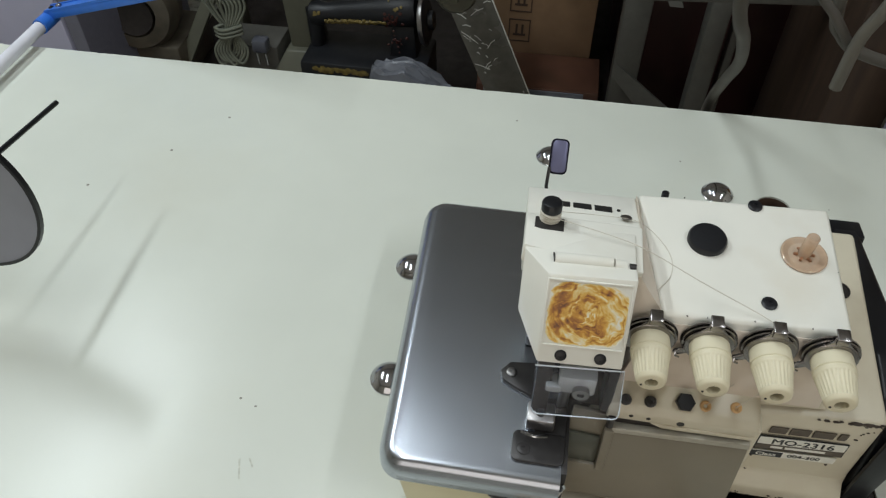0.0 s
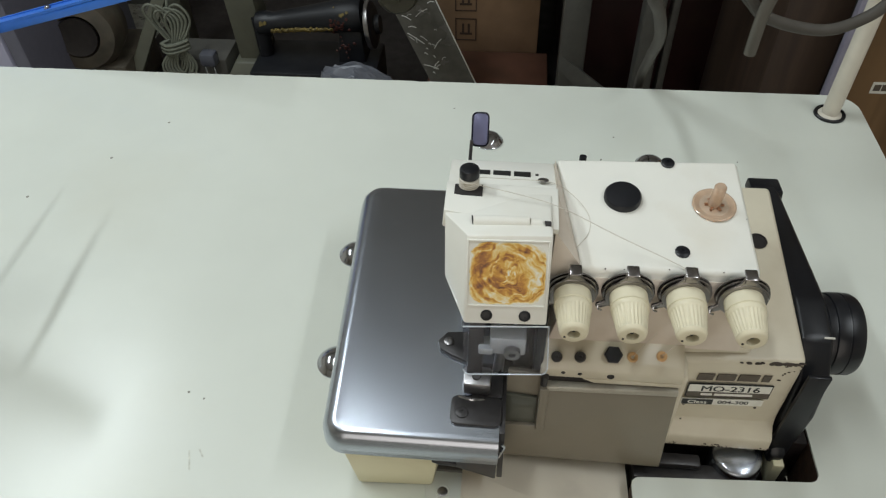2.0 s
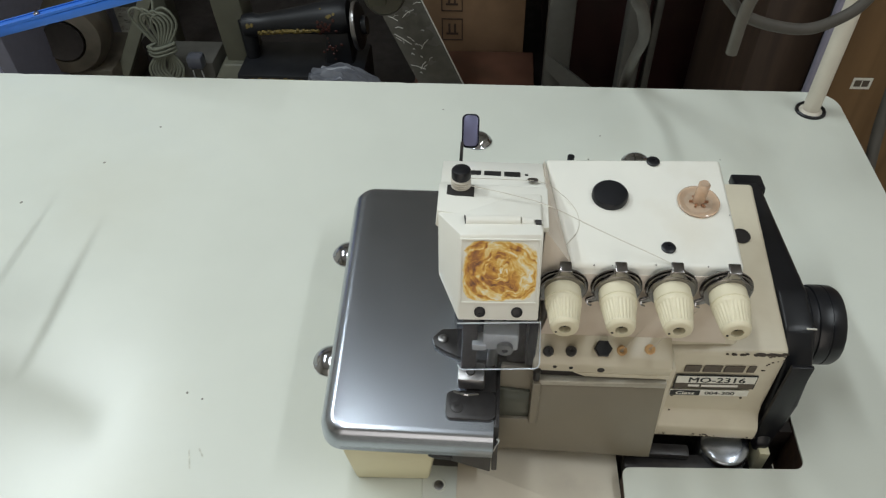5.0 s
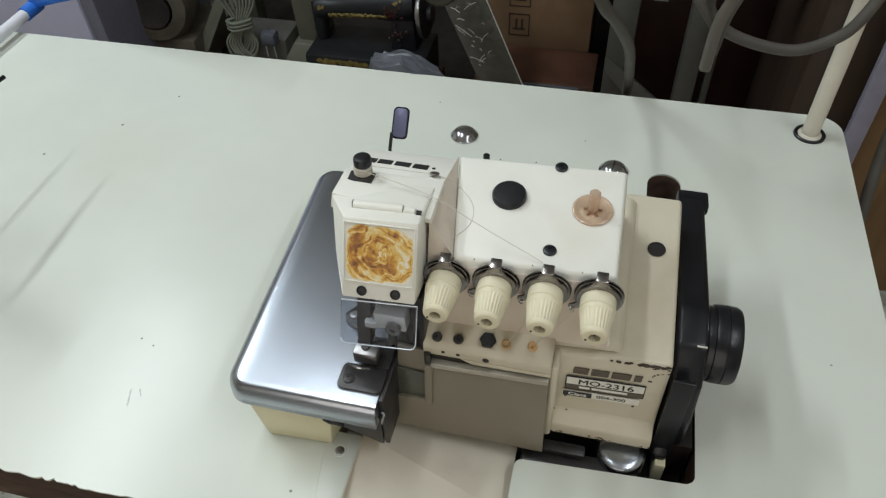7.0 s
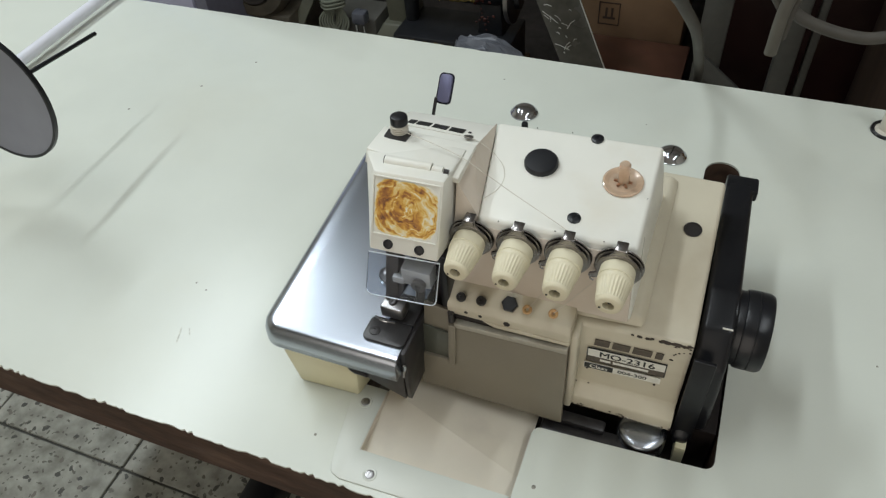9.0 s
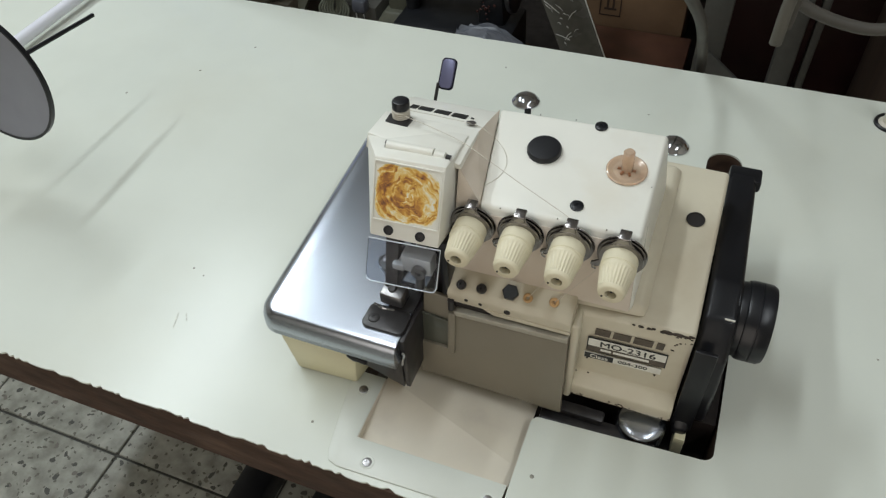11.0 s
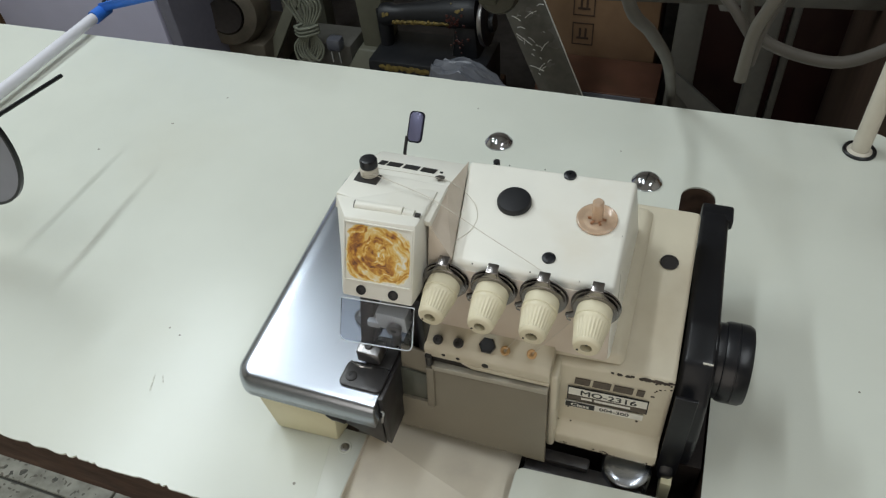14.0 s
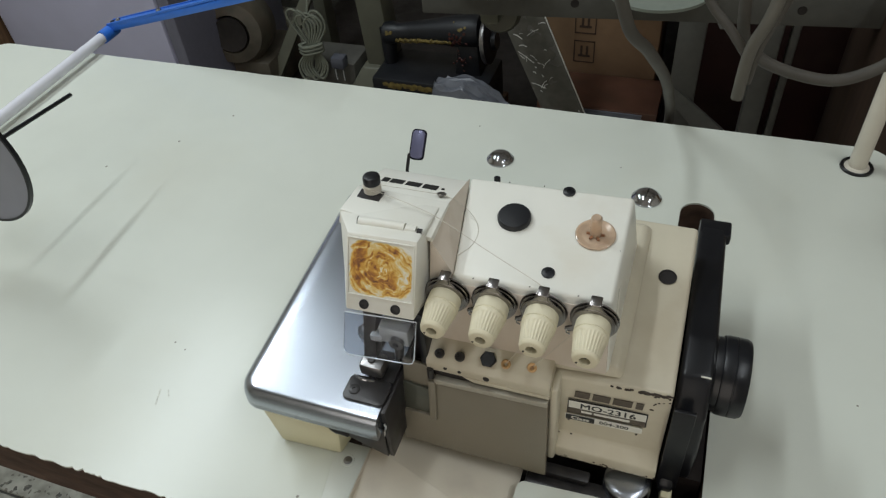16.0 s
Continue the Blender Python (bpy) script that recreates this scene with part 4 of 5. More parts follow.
ft = part("presser_foot", box(B(), -0.0620, -0.0440, 0.0330, 0.0480, 0.8330, 0.8450, 0.0020), DULL, om, "oily steel presser foot")
part("foot_arm", hexa(B(), [(-0.0600, 0.040, 0.845), (-0.0500, 0.040, 0.845), (-0.0500, 0.052, 0.845), (-0.0600, 0.052, 0.845)],
                      [(-0.0590, 0.056, 0.902), (-0.0490, 0.056, 0.902), (-0.0490, 0.070, 0.902), (-0.0590, 0.070, 0.902)], 0.001), DARKST, ft)
part("foot_screw", screw(B(), (-0.0535, 0.0395, 0.8455), (0, -0.4, 1), 0.0030, 0.002), DARKST, ft)
wk = B()
tube(wk, [(-0.0640, 0.0290, 0.8370), (-0.0560, 0.0255, 0.8395), (-0.0480, 0.0280, 0.8370)], 0.0010, 6, 5)
part("foot_wire", wk, CHROME, ft)
part("inner_frame", box(B(), -0.0300, -0.0110, 0.0600, 0.1000, 0.8290, 0.9020, 0.002), DARKST, om, "dark oily inner frame")
part("inner_side", box(B(), -0.0180, -0.0115, 0.0460, 0.0620, 0.8450, 0.9000, 0.002), BLACK, om)
part("inner_shaft", rod(B(), (-0.0500, 0.0680, 0.8760), (-0.0100, 0.0680, 0.8780), 0.0050), DARKST, om)
part("inner_back", box(B(), -0.0680, -0.0300, 0.1000, 0.1100, 0.8295, 0.8900, 0.002), DARKST, om)
gp = Plane((-0.0617, 0.0340, 0.9030), (1, 0.075, -0.005), (0.03, -0.50, -0.86))
gpts = [(0.0, 0.0), (0.0498, 0.0), (0.0498, 0.0265), (0.0487, 0.0292), (0.0465, 0.0302), (0.0035, 0.0302), (0.0012, 0.0292), (0.0, 0.0268)]
guard = part("finger_guard", gp.poly(B(), gpts, -0.0006, 0.0006), GLASS, om, "clear plastic finger guard", 0)
guard.visible_shadow = False
rim = B()
tube(rim, [gp.at(a, b) for a, b in gpts], 0.00045, 6, 0)
part("guard_edge", rim, mat("pale_plastic_edge", (0.55, 0.58, 0.60), 0.3), guard)

# looper cover
dz = lambda z: 0.0338 + (z - 0.755) * 0.11
DPTS = [(-0.0360, 0.757), (0.0778, 0.755), (0.0757, 0.8375), (-0.0085, 0.8345), (-0.0085, 0.7920), (-0.0355, 0.7920)]
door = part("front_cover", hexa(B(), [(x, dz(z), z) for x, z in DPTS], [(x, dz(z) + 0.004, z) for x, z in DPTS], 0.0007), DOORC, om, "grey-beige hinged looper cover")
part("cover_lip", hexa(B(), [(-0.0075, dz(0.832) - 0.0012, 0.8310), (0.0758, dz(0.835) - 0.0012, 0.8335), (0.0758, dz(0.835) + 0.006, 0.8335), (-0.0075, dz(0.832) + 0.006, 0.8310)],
                       [(-0.0075, dz(0.836) - 0.0008, 0.8350), (0.0757, dz(0.838) - 0.0008, 0.8380), (0.0757, dz(0.838) + 0.006, 0.8380), (-0.0075, dz(0.836) + 0.006, 0.8350)], 0.0006), LIPGLINT, door, "upper lip coloured pale for its highlight")
part("cover_channel", hexa(B(), [(-0.0125, dz(0.791) - 0.0025, 0.7905), (-0.0065, dz(0.791) - 0.0025, 0.7905), (-0.0065, dz(0.8) + 0.003, 0.7905), (-0.0125, dz(0.8) + 0.003, 0.7905)],
                           [(-0.0120, dz(0.834) - 0.0022, 0.8330), (-0.0060, dz(0.834) - 0.0022, 0.8330), (-0.0060, dz(0.834) + 0.003, 0.8330), (-0.0120, dz(0.834) + 0.003, 0.8330)], 0.0012), DOORC, door)
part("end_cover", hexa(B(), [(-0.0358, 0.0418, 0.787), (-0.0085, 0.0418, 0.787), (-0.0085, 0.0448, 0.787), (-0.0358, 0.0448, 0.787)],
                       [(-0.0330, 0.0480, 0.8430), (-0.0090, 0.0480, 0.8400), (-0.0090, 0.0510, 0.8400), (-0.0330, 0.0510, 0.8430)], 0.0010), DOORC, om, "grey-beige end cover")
part("smoky_window", hexa(B(), [(-0.0350, 0.0400, 0.7890), (-0.0128, 0.0400, 0.7890), (-0.0128, 0.0416, 0.7890), (-0.0350, 0.0416, 0.7890)],
                          [(-0.0340, 0.0430, 0.8215), (-0.0128, 0.0430, 0.8190), (-0.0128, 0.0452, 0.8190), (-0.0340, 0.0452, 0.8215)], 0.0005), GREENP, om, "smoky green plastic window")
part("cover_latch", rod(B(), (-0.0098, 0.0430, 0.8360), (-0.0098, 0.0430, 0.8460), 0.0024), DARKST, door)

# rear lifting lever
lv = Plane((-0.0655, 0.1745, 0.9262), (1, 0.01, 0), (0, 0.0140, 0.0165))
lever = part("foot_lifter", lv.poly(B(), rounded(0, 0.0100, 0, 0.0214, 0.0028, 4), -0.0010, 0.0010, 0.0004), LEVER, om, "blued steel presser foot lever")
part("lever_edge", lv.poly(B(), rounded(-0.0012, 0.0110, -0.0012, 0.0226, 0.0036, 4), -0.0016, -0.0004), LEVERIM, lever, "dark edge")
part("lever_rod", strip(B(), [(-0.0662, 0.1760, 0.9290), (-0.0668, 0.1695, 0.9180), (-0.0640, 0.1600, 0.9050), (-0.0600, 0.1500, 0.9000)], 0.0014, 0.0022, (1, 0, 0.2)), DARKST, lever)
part("rear_pin", rod(B(), (0.0090, 0.1600, 0.9180), (0.0090, 0.1600, 0.9315), 0.0024), BLACK, om)
part("rear_pin_seat", box(B(), 0.0040, 0.0140, 0.1500, 0.1640, 0.9050, 0.9200, 0.002), BLACK, om)

# sump seen in the table's cut-out
part("sump", box(B(), -0.060, 0.1890, 0.0640, 0.2400, 0.690, 0.7500), HOLE, om, "oily black iron base")
part("sump_rail", box(B(), 0.0620, 0.1500, 0.0320, 0.0460, 0.7350, 0.7420, 0.002), DARKST, om)
part("sump_bar", box(B(), 0.0600, 0.1100, 0.0400, 0.0500, 0.7420, 0.7490, 0.002), DARKST, om)
part("oil_cup", lathe(B(), (0.1370, 0.0520, 0.7180), (0, 0, 1), [(0, 0.0185), (0.0270, 0.0185), (0.0300, 0.0178), (0.0318, 0.0160), (0.0328, 0.0120), (0.0332, 0.0060), (0.0333, 0)], 36), STEEL, om, "dull chromed round oil cup")
part("sump_bracket", box(B(), 0.1620, 0.1700, 0.0460, 0.0640, 0.7200, 0.7470, 0.001), CREAM, om)
part("sump_lever", prism(B(), [(0.0520, 0.740), (0.0500, 0.752), (0.0600, 0.765), (0.0850, 0.765), (0.0850, 0.740)], "x", 0.1590, 0.1700, 0.003), BLACK, om)
part("sump_tray", box(B(), 0.0500, 0.1930, 0.0200, 0.2300, 0.6500, 0.6900), HOLE, om)

# threads over the lid
th = thing("loose_thread", (0.0, 0.1, 0.94), "loose off-white thread lying over the machine's lid", "thread")
b1 = B()
tube(b1, [(-0.0600, 0.0990, 0.9560), (-0.0300, 0.0922, 0.9545), (-0.0080, 0.0870, 0.9510), (0.0250, 0.0792, 0.9385), (0.0640, 0.0700, 0.9246), (0.0665, 0.0640, 0.9235)], 0.00026, 5, 6)
part("strand", b1, THREAD, th)
b1 = B()
tube(b1, [(-0.0580, 0.1040, 0.9570), (-0.0360, 0.1120, 0.9500), (-0.0120, 0.1170, 0.9440), (0.0040, 0.1160, 0.9320), (0.0110, 0.1050, 0.9282), (0.0100, 0.0920, 0.9268), (0.0020, 0.0800, 0.9254)], 0.00020, 5, 6)
part("strand", b1, THREAD, th)
for a, b in (((0.0440, 0.0515, 0.8600), (0.0555, 0.0560, 0.8800)), ((0.0620, 0.0535, 0.8600), (0.0850, 0.0580, 0.8960))):
    b1 = B()
    tube(b1, [a, b], 0.00022, 5, 3)
    part("strand", b1, THREAD, th)

# ---- waste chute let into the tabletop ----
chute = thing("waste_chute", (0.0, -0.02, T), "white sheet-metal waste chute screwed into the tabletop", "chute")
outer = [(-0.0870, 0.0200), (-0.0860, 0.0000), (-0.0810, -0.0300), (-0.0770, -0.0520), (-0.0735, -0.0585), (-0.0660, -0.0610), (0.0560, -0.0570), (0.0575, -0.0330), (-0.0610, -0.0345), (-0.0615, 0.0200)]
part("frame", prism(B(), outer, "z", T + 0.0002, T + 0.0014, 0.0005), CHUTEW, chute)
fl = B()
v = [fl.verts.new(p) for p in ((-0.0615, 0.0240, T - 0.002), (-0.0610, -0.0345, T - 0.0080), (0.0560, -0.0325, T - 0.0140), (0.0580, -0.0130, T - 0.0090), (0.0580, 0.0580, T - 0.0170), (-0.0400, 0.0580, T - 0.0070))]
fl.faces.new((v[0], v[1], v[2], v[3]))
fl.faces.new((v[0], v[3], v[4], v[5]))
bmesh.ops.recalc_face_normals(fl, faces=fl.faces)
bmesh.ops.solidify(fl, geom=fl.faces[:], thickness=0.001)
part("trough", fl, CHUTEM, chute, "pinkish grey folded trough", 5)
sides = B()
for p, q in (((-0.0615, 0.0200), (-0.0610, -0.0345)), ((-0.0610, -0.0345), (0.0575, -0.0330))):
    d = Vector((q[1] - p[1], p[0] - q[0], 0)).normalized() * 0.0005
    hexa(sides, [(p[0] - d.x, p[1] - d.y, T - 0.028), (q[0] - d.x, q[1] - d.y, T - 0.028), (q[0] + d.x, q[1] + d.y, T - 0.028), (p[0] + d.x, p[1] + d.y, T - 0.028)],
         [(p[0] - d.x, p[1] - d.y, T + 0.0004), (q[0] - d.x, q[1] - d.y, T + 0.0004), (q[0] + d.x, q[1] + d.y, T + 0.0004), (p[0] + d.x, p[1] + d.y, T + 0.0004)])
part("side_wall", sides, CHUTEM, chute)
for sx, sy in ((-0.0742, 0.0045), (-0.0450, -0.0508), (0.0480, -0.0480)):
    ringm = part("screw", screw(B(), (sx, sy, T + 0.0014), (0, 0, 1), 0.0036, 0.0007), DULL, chute, "dark cross-head screw")
    part("washer", lathe(B(), (sx, sy, T + 0.0012), (0, 0, 1), [(0, 0.0056), (0.0006, 0.0052), (0.0004, 0.0034)], 20), CHUTEW, ringm)

# ---- thread stand pole ----
post = thing("thread_stand_pole", (0.314, 0.481, T), "cream painted steel pole standing in a black table grommet", "pole")
part("pole", rod(B(), (0.314, 0.481, T), (0.314, 0.481, 1.75), 0.0092), POLE, post)
part("grommet", lathe(B(), (0.314, 0.481, T + 0.0003), (0, 0, 1), [(0, 0.0168), (0.002, 0.0166), (0.0030, 0.0156), (0.0026, 0.0140), (0.0010, 0.0132)], 32), BLACK, post, "black rubber grommet")
part("base_collar", lathe(B(), (0.314, 0.481, T + 0.0003), (0, 0, 1), [(0, 0.0128), (0.0016, 0.0126), (0.0030, 0.0105), (0.0034, 0.0094)], 28), POLE, post)
part("cross_arm", box(B(), 0.020, 0.340, 0.463, 0.4725, 1.440, 1.465, 0.002), POLE, post)

# ---- spool holder lying across the table ----
sh = thing("spool_holder", (-0.60, 0.30, T), "grey spool disc, black spindle, white tube and blue arm", "thread stand")
part("disc", lathe(B(), (-0.499, 0.125, 0.884), (0, 0.995, -0.105), [(0.0008, 0), (0.0008, 0.064), (0.0, 0.0665), (0.0, 0.0668), (0.003, 0.0668), (0.003, 0)], 56), DISC, sh, "grey plastic spool disc")
part("disc_rim", lathe(B(), (-0.499, 0.125, 0.884), (0, 0.995, -0.105), [(-0.0006, 0.0664), (-0.0006, 0.0690), (0.0036, 0.0690), (0.0036, 0.0664), (-0.0006, 0.0664)], 56, False), BLACK, sh, "black rim")
part("spindle", rod(B(), (-0.499, 0.125, 0.884), (-0.499, 0.264, 0.869), 0.0022), BLACK, sh)
part("tube", rod(B(), (-0.723, 0.020, 0.7620), (-0.723, 0.540, 0.7655), 0.0078, None, 24), TUBE, sh, "white painted tube")
part("tube_end", rod(B(), (-0.723, 0.5405, 0.7655), (-0.722, 0.572, 0.7660), 0.0098, None, 24), BLUE, sh, "blue painted collar")
part("joint_loop", lathe(B(), (-0.712, 0.566, 0.7775), (0.25, 0.2, 1), [(0, 0.0070), (0.0016, 0.0074), (0.0016, 0.0050), (0, 0.0046), (0, 0.0070)], 20, False), BLACK, sh, "black wire loop")
part("disc_stay", strip(B(), [(-0.722, 0.050, 0.764), (-0.640, 0.070, 0.820), (-0.560, 0.118, 0.880), (-0.505, 0.122, 0.884)], 0.010, 0.003), GREY, sh)
arm = part("arm", hexa(B(), [(-0.724, 0.559, 0.764), (-0.724, 0.577, 0.766), (-0.380, 0.525, 0.876), (-0.380, 0.508, 0.874)],
                       [(-0.724, 0.559, 0.775), (-0.724, 0.577, 0.777), (-0.380, 0.525, 0.887), (-0.380, 0.508, 0.885)], 0.002), BLUE, sh, "blue painted steel arm")
lips = B()
for y0, y1, d in ((0.559, 0.5615, 0), (0.5745, 0.577, 1)):
    hexa(lips, [(-0.724, y0, 0.774), (-0.724, y1, 0.774), (-0.380, y1 - 0.050 - 0.002 * d, 0.887), (-0.380, y0 - 0.050 - 0.002 * d, 0.887)],
         [(-0.724, y0, 0.778), (-0.724, y1, 0.778), (-0.380, y1 - 0.050 - 0.002 * d, 0.889), (-0.380, y0 - 0.050 - 0.002 * d, 0.889)])
part("arm_lip", lips, BLUE, arm)
for f in (0.06, 0.34, 0.85):
    p = Vector((-0.724, 0.568, 0.777)).lerp(Vector((-0.380, 0.517, 0.889)), f)
    part("rivet", lathe(B(), p, (-0.3, 0, 1), [(-0.001, 0.0042), (0.0018, 0.0038), (0.003, 0.0020), (0.003, 0)], 14), CHROME, arm)

# ---- behind the table ----
cab = thing("metal_cabinet", (-1.62, 1.6, 0), "lavender-white enamelled metal cabinet with a grey edge strip", "cabinet")
part("body", box(B(), -1.93, -1.315, 1.30, 1.85, 0.0, 1.25, 0.008), LAVENDER, cab)
part("edge_strip", box(B(), -1.312, -1.270, 1.305, 1.85, 0.0, 1.25, 0.006), mat("grey_blue_strip", (0.17, 0.17, 0.22), 0.4), cab)
door_w = thing("wooden_cupboard", (-2.2, 1.5, 0), "dark brown wooden cupboard standing beside the cabinet", "cupboard")
part("body", box(B(), -2.50, -1.94, 1.28, 1.85, 0.0, 1.2, 0.004), WOOD, door_w)
part("door_panel", box(B(), -2.46, -1.97, 1.265, 1.279, 0.05, 1.15, 0.003), WOOD, door_w)

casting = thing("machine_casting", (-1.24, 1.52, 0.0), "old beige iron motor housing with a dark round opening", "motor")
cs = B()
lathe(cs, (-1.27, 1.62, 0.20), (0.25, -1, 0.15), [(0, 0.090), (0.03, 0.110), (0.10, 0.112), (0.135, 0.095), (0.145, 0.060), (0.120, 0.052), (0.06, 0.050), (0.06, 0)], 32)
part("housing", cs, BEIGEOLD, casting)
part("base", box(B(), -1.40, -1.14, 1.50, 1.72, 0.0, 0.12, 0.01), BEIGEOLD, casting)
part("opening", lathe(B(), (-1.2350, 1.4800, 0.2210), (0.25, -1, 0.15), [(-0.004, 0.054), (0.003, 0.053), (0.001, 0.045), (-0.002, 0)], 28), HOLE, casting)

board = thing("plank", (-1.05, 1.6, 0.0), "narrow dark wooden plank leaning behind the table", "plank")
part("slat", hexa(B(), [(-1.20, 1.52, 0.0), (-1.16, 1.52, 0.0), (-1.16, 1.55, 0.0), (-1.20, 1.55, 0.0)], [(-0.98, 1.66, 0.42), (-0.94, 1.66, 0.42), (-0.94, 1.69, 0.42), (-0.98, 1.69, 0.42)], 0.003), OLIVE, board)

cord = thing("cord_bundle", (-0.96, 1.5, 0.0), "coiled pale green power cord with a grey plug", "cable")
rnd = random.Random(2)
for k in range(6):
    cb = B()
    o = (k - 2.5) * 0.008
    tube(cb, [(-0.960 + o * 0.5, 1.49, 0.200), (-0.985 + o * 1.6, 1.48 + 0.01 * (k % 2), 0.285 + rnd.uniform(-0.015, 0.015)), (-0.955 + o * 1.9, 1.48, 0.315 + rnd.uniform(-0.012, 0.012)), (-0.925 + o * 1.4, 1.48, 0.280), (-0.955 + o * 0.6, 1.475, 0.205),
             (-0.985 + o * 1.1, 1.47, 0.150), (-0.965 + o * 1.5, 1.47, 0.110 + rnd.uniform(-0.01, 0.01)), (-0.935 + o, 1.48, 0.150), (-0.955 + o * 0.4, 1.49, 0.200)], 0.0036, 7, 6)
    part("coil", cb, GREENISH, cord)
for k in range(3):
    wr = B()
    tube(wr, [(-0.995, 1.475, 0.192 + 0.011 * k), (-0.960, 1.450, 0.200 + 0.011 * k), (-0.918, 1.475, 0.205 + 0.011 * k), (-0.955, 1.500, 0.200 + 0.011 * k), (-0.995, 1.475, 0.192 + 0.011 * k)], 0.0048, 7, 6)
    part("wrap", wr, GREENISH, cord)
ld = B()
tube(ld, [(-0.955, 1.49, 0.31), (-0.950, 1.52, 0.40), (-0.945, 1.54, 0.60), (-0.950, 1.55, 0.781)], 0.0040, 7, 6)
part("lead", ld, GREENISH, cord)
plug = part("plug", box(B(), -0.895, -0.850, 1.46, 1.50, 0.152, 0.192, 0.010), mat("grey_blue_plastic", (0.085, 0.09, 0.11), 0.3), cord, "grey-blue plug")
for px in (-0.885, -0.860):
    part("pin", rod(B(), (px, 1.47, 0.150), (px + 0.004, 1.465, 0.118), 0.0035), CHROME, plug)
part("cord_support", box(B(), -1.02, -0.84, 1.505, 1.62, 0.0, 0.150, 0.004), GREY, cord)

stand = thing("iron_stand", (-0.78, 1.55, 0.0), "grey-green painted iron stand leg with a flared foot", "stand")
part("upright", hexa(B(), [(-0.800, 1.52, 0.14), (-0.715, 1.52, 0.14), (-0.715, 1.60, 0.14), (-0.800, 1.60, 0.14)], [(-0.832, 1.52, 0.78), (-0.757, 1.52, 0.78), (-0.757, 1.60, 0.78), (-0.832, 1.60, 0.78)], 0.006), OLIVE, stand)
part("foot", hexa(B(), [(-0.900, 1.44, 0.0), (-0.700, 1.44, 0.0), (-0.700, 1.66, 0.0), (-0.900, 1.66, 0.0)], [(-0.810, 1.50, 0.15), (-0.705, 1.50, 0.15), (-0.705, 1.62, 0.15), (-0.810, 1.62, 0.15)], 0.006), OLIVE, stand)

# added black sheet that stands in for the dimness over the rear floor
shade_ob = solid("rubber_mat", box(B(), -1.22, 0.85, 1.15, 2.30, 0.0012, 0.008, 0.002), HOLE, "black sheet added to darken the floor behind the table", "mat")
# vintage black machine
vm = thing("vintage_sewing_machine", (-0.56, 1.55, 0.0), "old black lacquered sewing machine head with gold and red decals", "sewing machine")
part("arm", lathe(B(), (-0.735, 1.52, 0.258), (1, 0.0, 0.12), [(0, 0.018), (0.010, 0.030), (0.035, 0.032), (0.055, 0.026), (0.10, 0.030), (0.17, 0.036), (0.23, 0.043), (0.285, 0.046), (0.300, 0.040)], 24), NAVY, vm)
part("face_end", rod(B(), (-0.718, 1.52, 0.275), (-0.722, 1.52, 0.130), 0.024, 0.018), NAVY, vm)
part("pillar", hexa(B(), [(-0.520, 1.485, 0.10), (-0.430, 1.485, 0.10), (-0.430, 1.565, 0.10), (-0.520, 1.565, 0.10)], [(-0.500, 1.490, 0.27), (-0.440, 1.490, 0.27), (-0.440, 1.550, 0.27), (-0.500, 1.550, 0.27)], 0.01), NAVY, vm)
vw = part("balance_wheel", lathe(B(), (-0.432, 1.52, 0.262), (1, 0, 0.12), [(0, 0.030), (0.004, 0.050), (0.010, 0.062), (0.020, 0.062), (0.026, 0.050), (0.028, 0.026), (0.040, 0.024), (0.040, 0)], 36), NAVY, vm, "black balance wheel with a dull rim")
part("wheel_rim", lathe(B(), (-0.424, 1.52, 0.263), (1, 0, 0.12), [(0, 0.0625), (0.004, 0.0640), (0.010, 0.0640), (0.012, 0.0625)], 36, False), DULL, vw)
part("bed", box(B(), -0.745, -0.400, 1.42, 1.60, 0.045, 0.168, 0.008), NAVY, vm)
part("box", box(B(), -0.760, -0.390, 1.405, 1.62, 0.0, 0.044, 0.004), WOOD, vm)
rnd = random.Random(6)


def decal(bm, f, an, r):
    """A worn patch on the arm, f along it, an round it."""
    q = Vector((-0.725 + 0.275 * f, 1.52, 0.2595 + 0.033 * f))
    reach = 0.0315 + 0.0165 * f
    out = Vector((0, math.sin(an), math.cos(an)))
    lathe(bm, q + out * reach, out, [(-0.006, r), (0.0008, r * 0.8), (0.0012, 0)], 7)


dec = B()
for k in range(30):
    decal(dec, 0.16 + 0.62 * k / 30, -1.95 + rnd.gauss(0, 0.05), rnd.uniform(0.0035, 0.0065))
for f0, an, n in ((0.07, -1.2, 5), (0.86, -0.9, 7)):
    for k in range(n):
        decal(dec, f0 + rnd.gauss(0, 0.03), an + rnd.gauss(0, 0.2), rnd.uniform(0.002, 0.006))
tagged(part("decal", dec, GOLD, vm, "worn gold decals"), "", "", "", "stuff")
d2 = B()
for k in range(26):
    decal(d2, 0.84 + rnd.gauss(0, 0.05), -1.75 + rnd.gauss(0, 0.24), rnd.uniform(0.002, 0.0055))
for k in range(16):
    lathe(d2, (-0.490 + rnd.gauss(0, 0.01), 1.484, 0.215 + rnd.gauss(0, 0.012)), (0, -1, 0), [(0, rnd.uniform(0.002, 0.006)), (0.002, 0.002), (0.002, 0)], 6)
tagged(part("decal", d2, RED, vm, "faded red decals"), "", "", "", "stuff")
d3 = B()
for k in range(30):
    lathe(d3, (-0.705 + 0.005 * k, 1.4195, 0.150 + rnd.gauss(0, 0.003)), (0, -1, 0), [(0, rnd.uniform(0.005, 0.010)), (0.001, 0.003), (0.001, 0)], 7)
tagged(part("decal", d3, GOLD, vm, "worn gold decals"), "", "", "", "stuff")

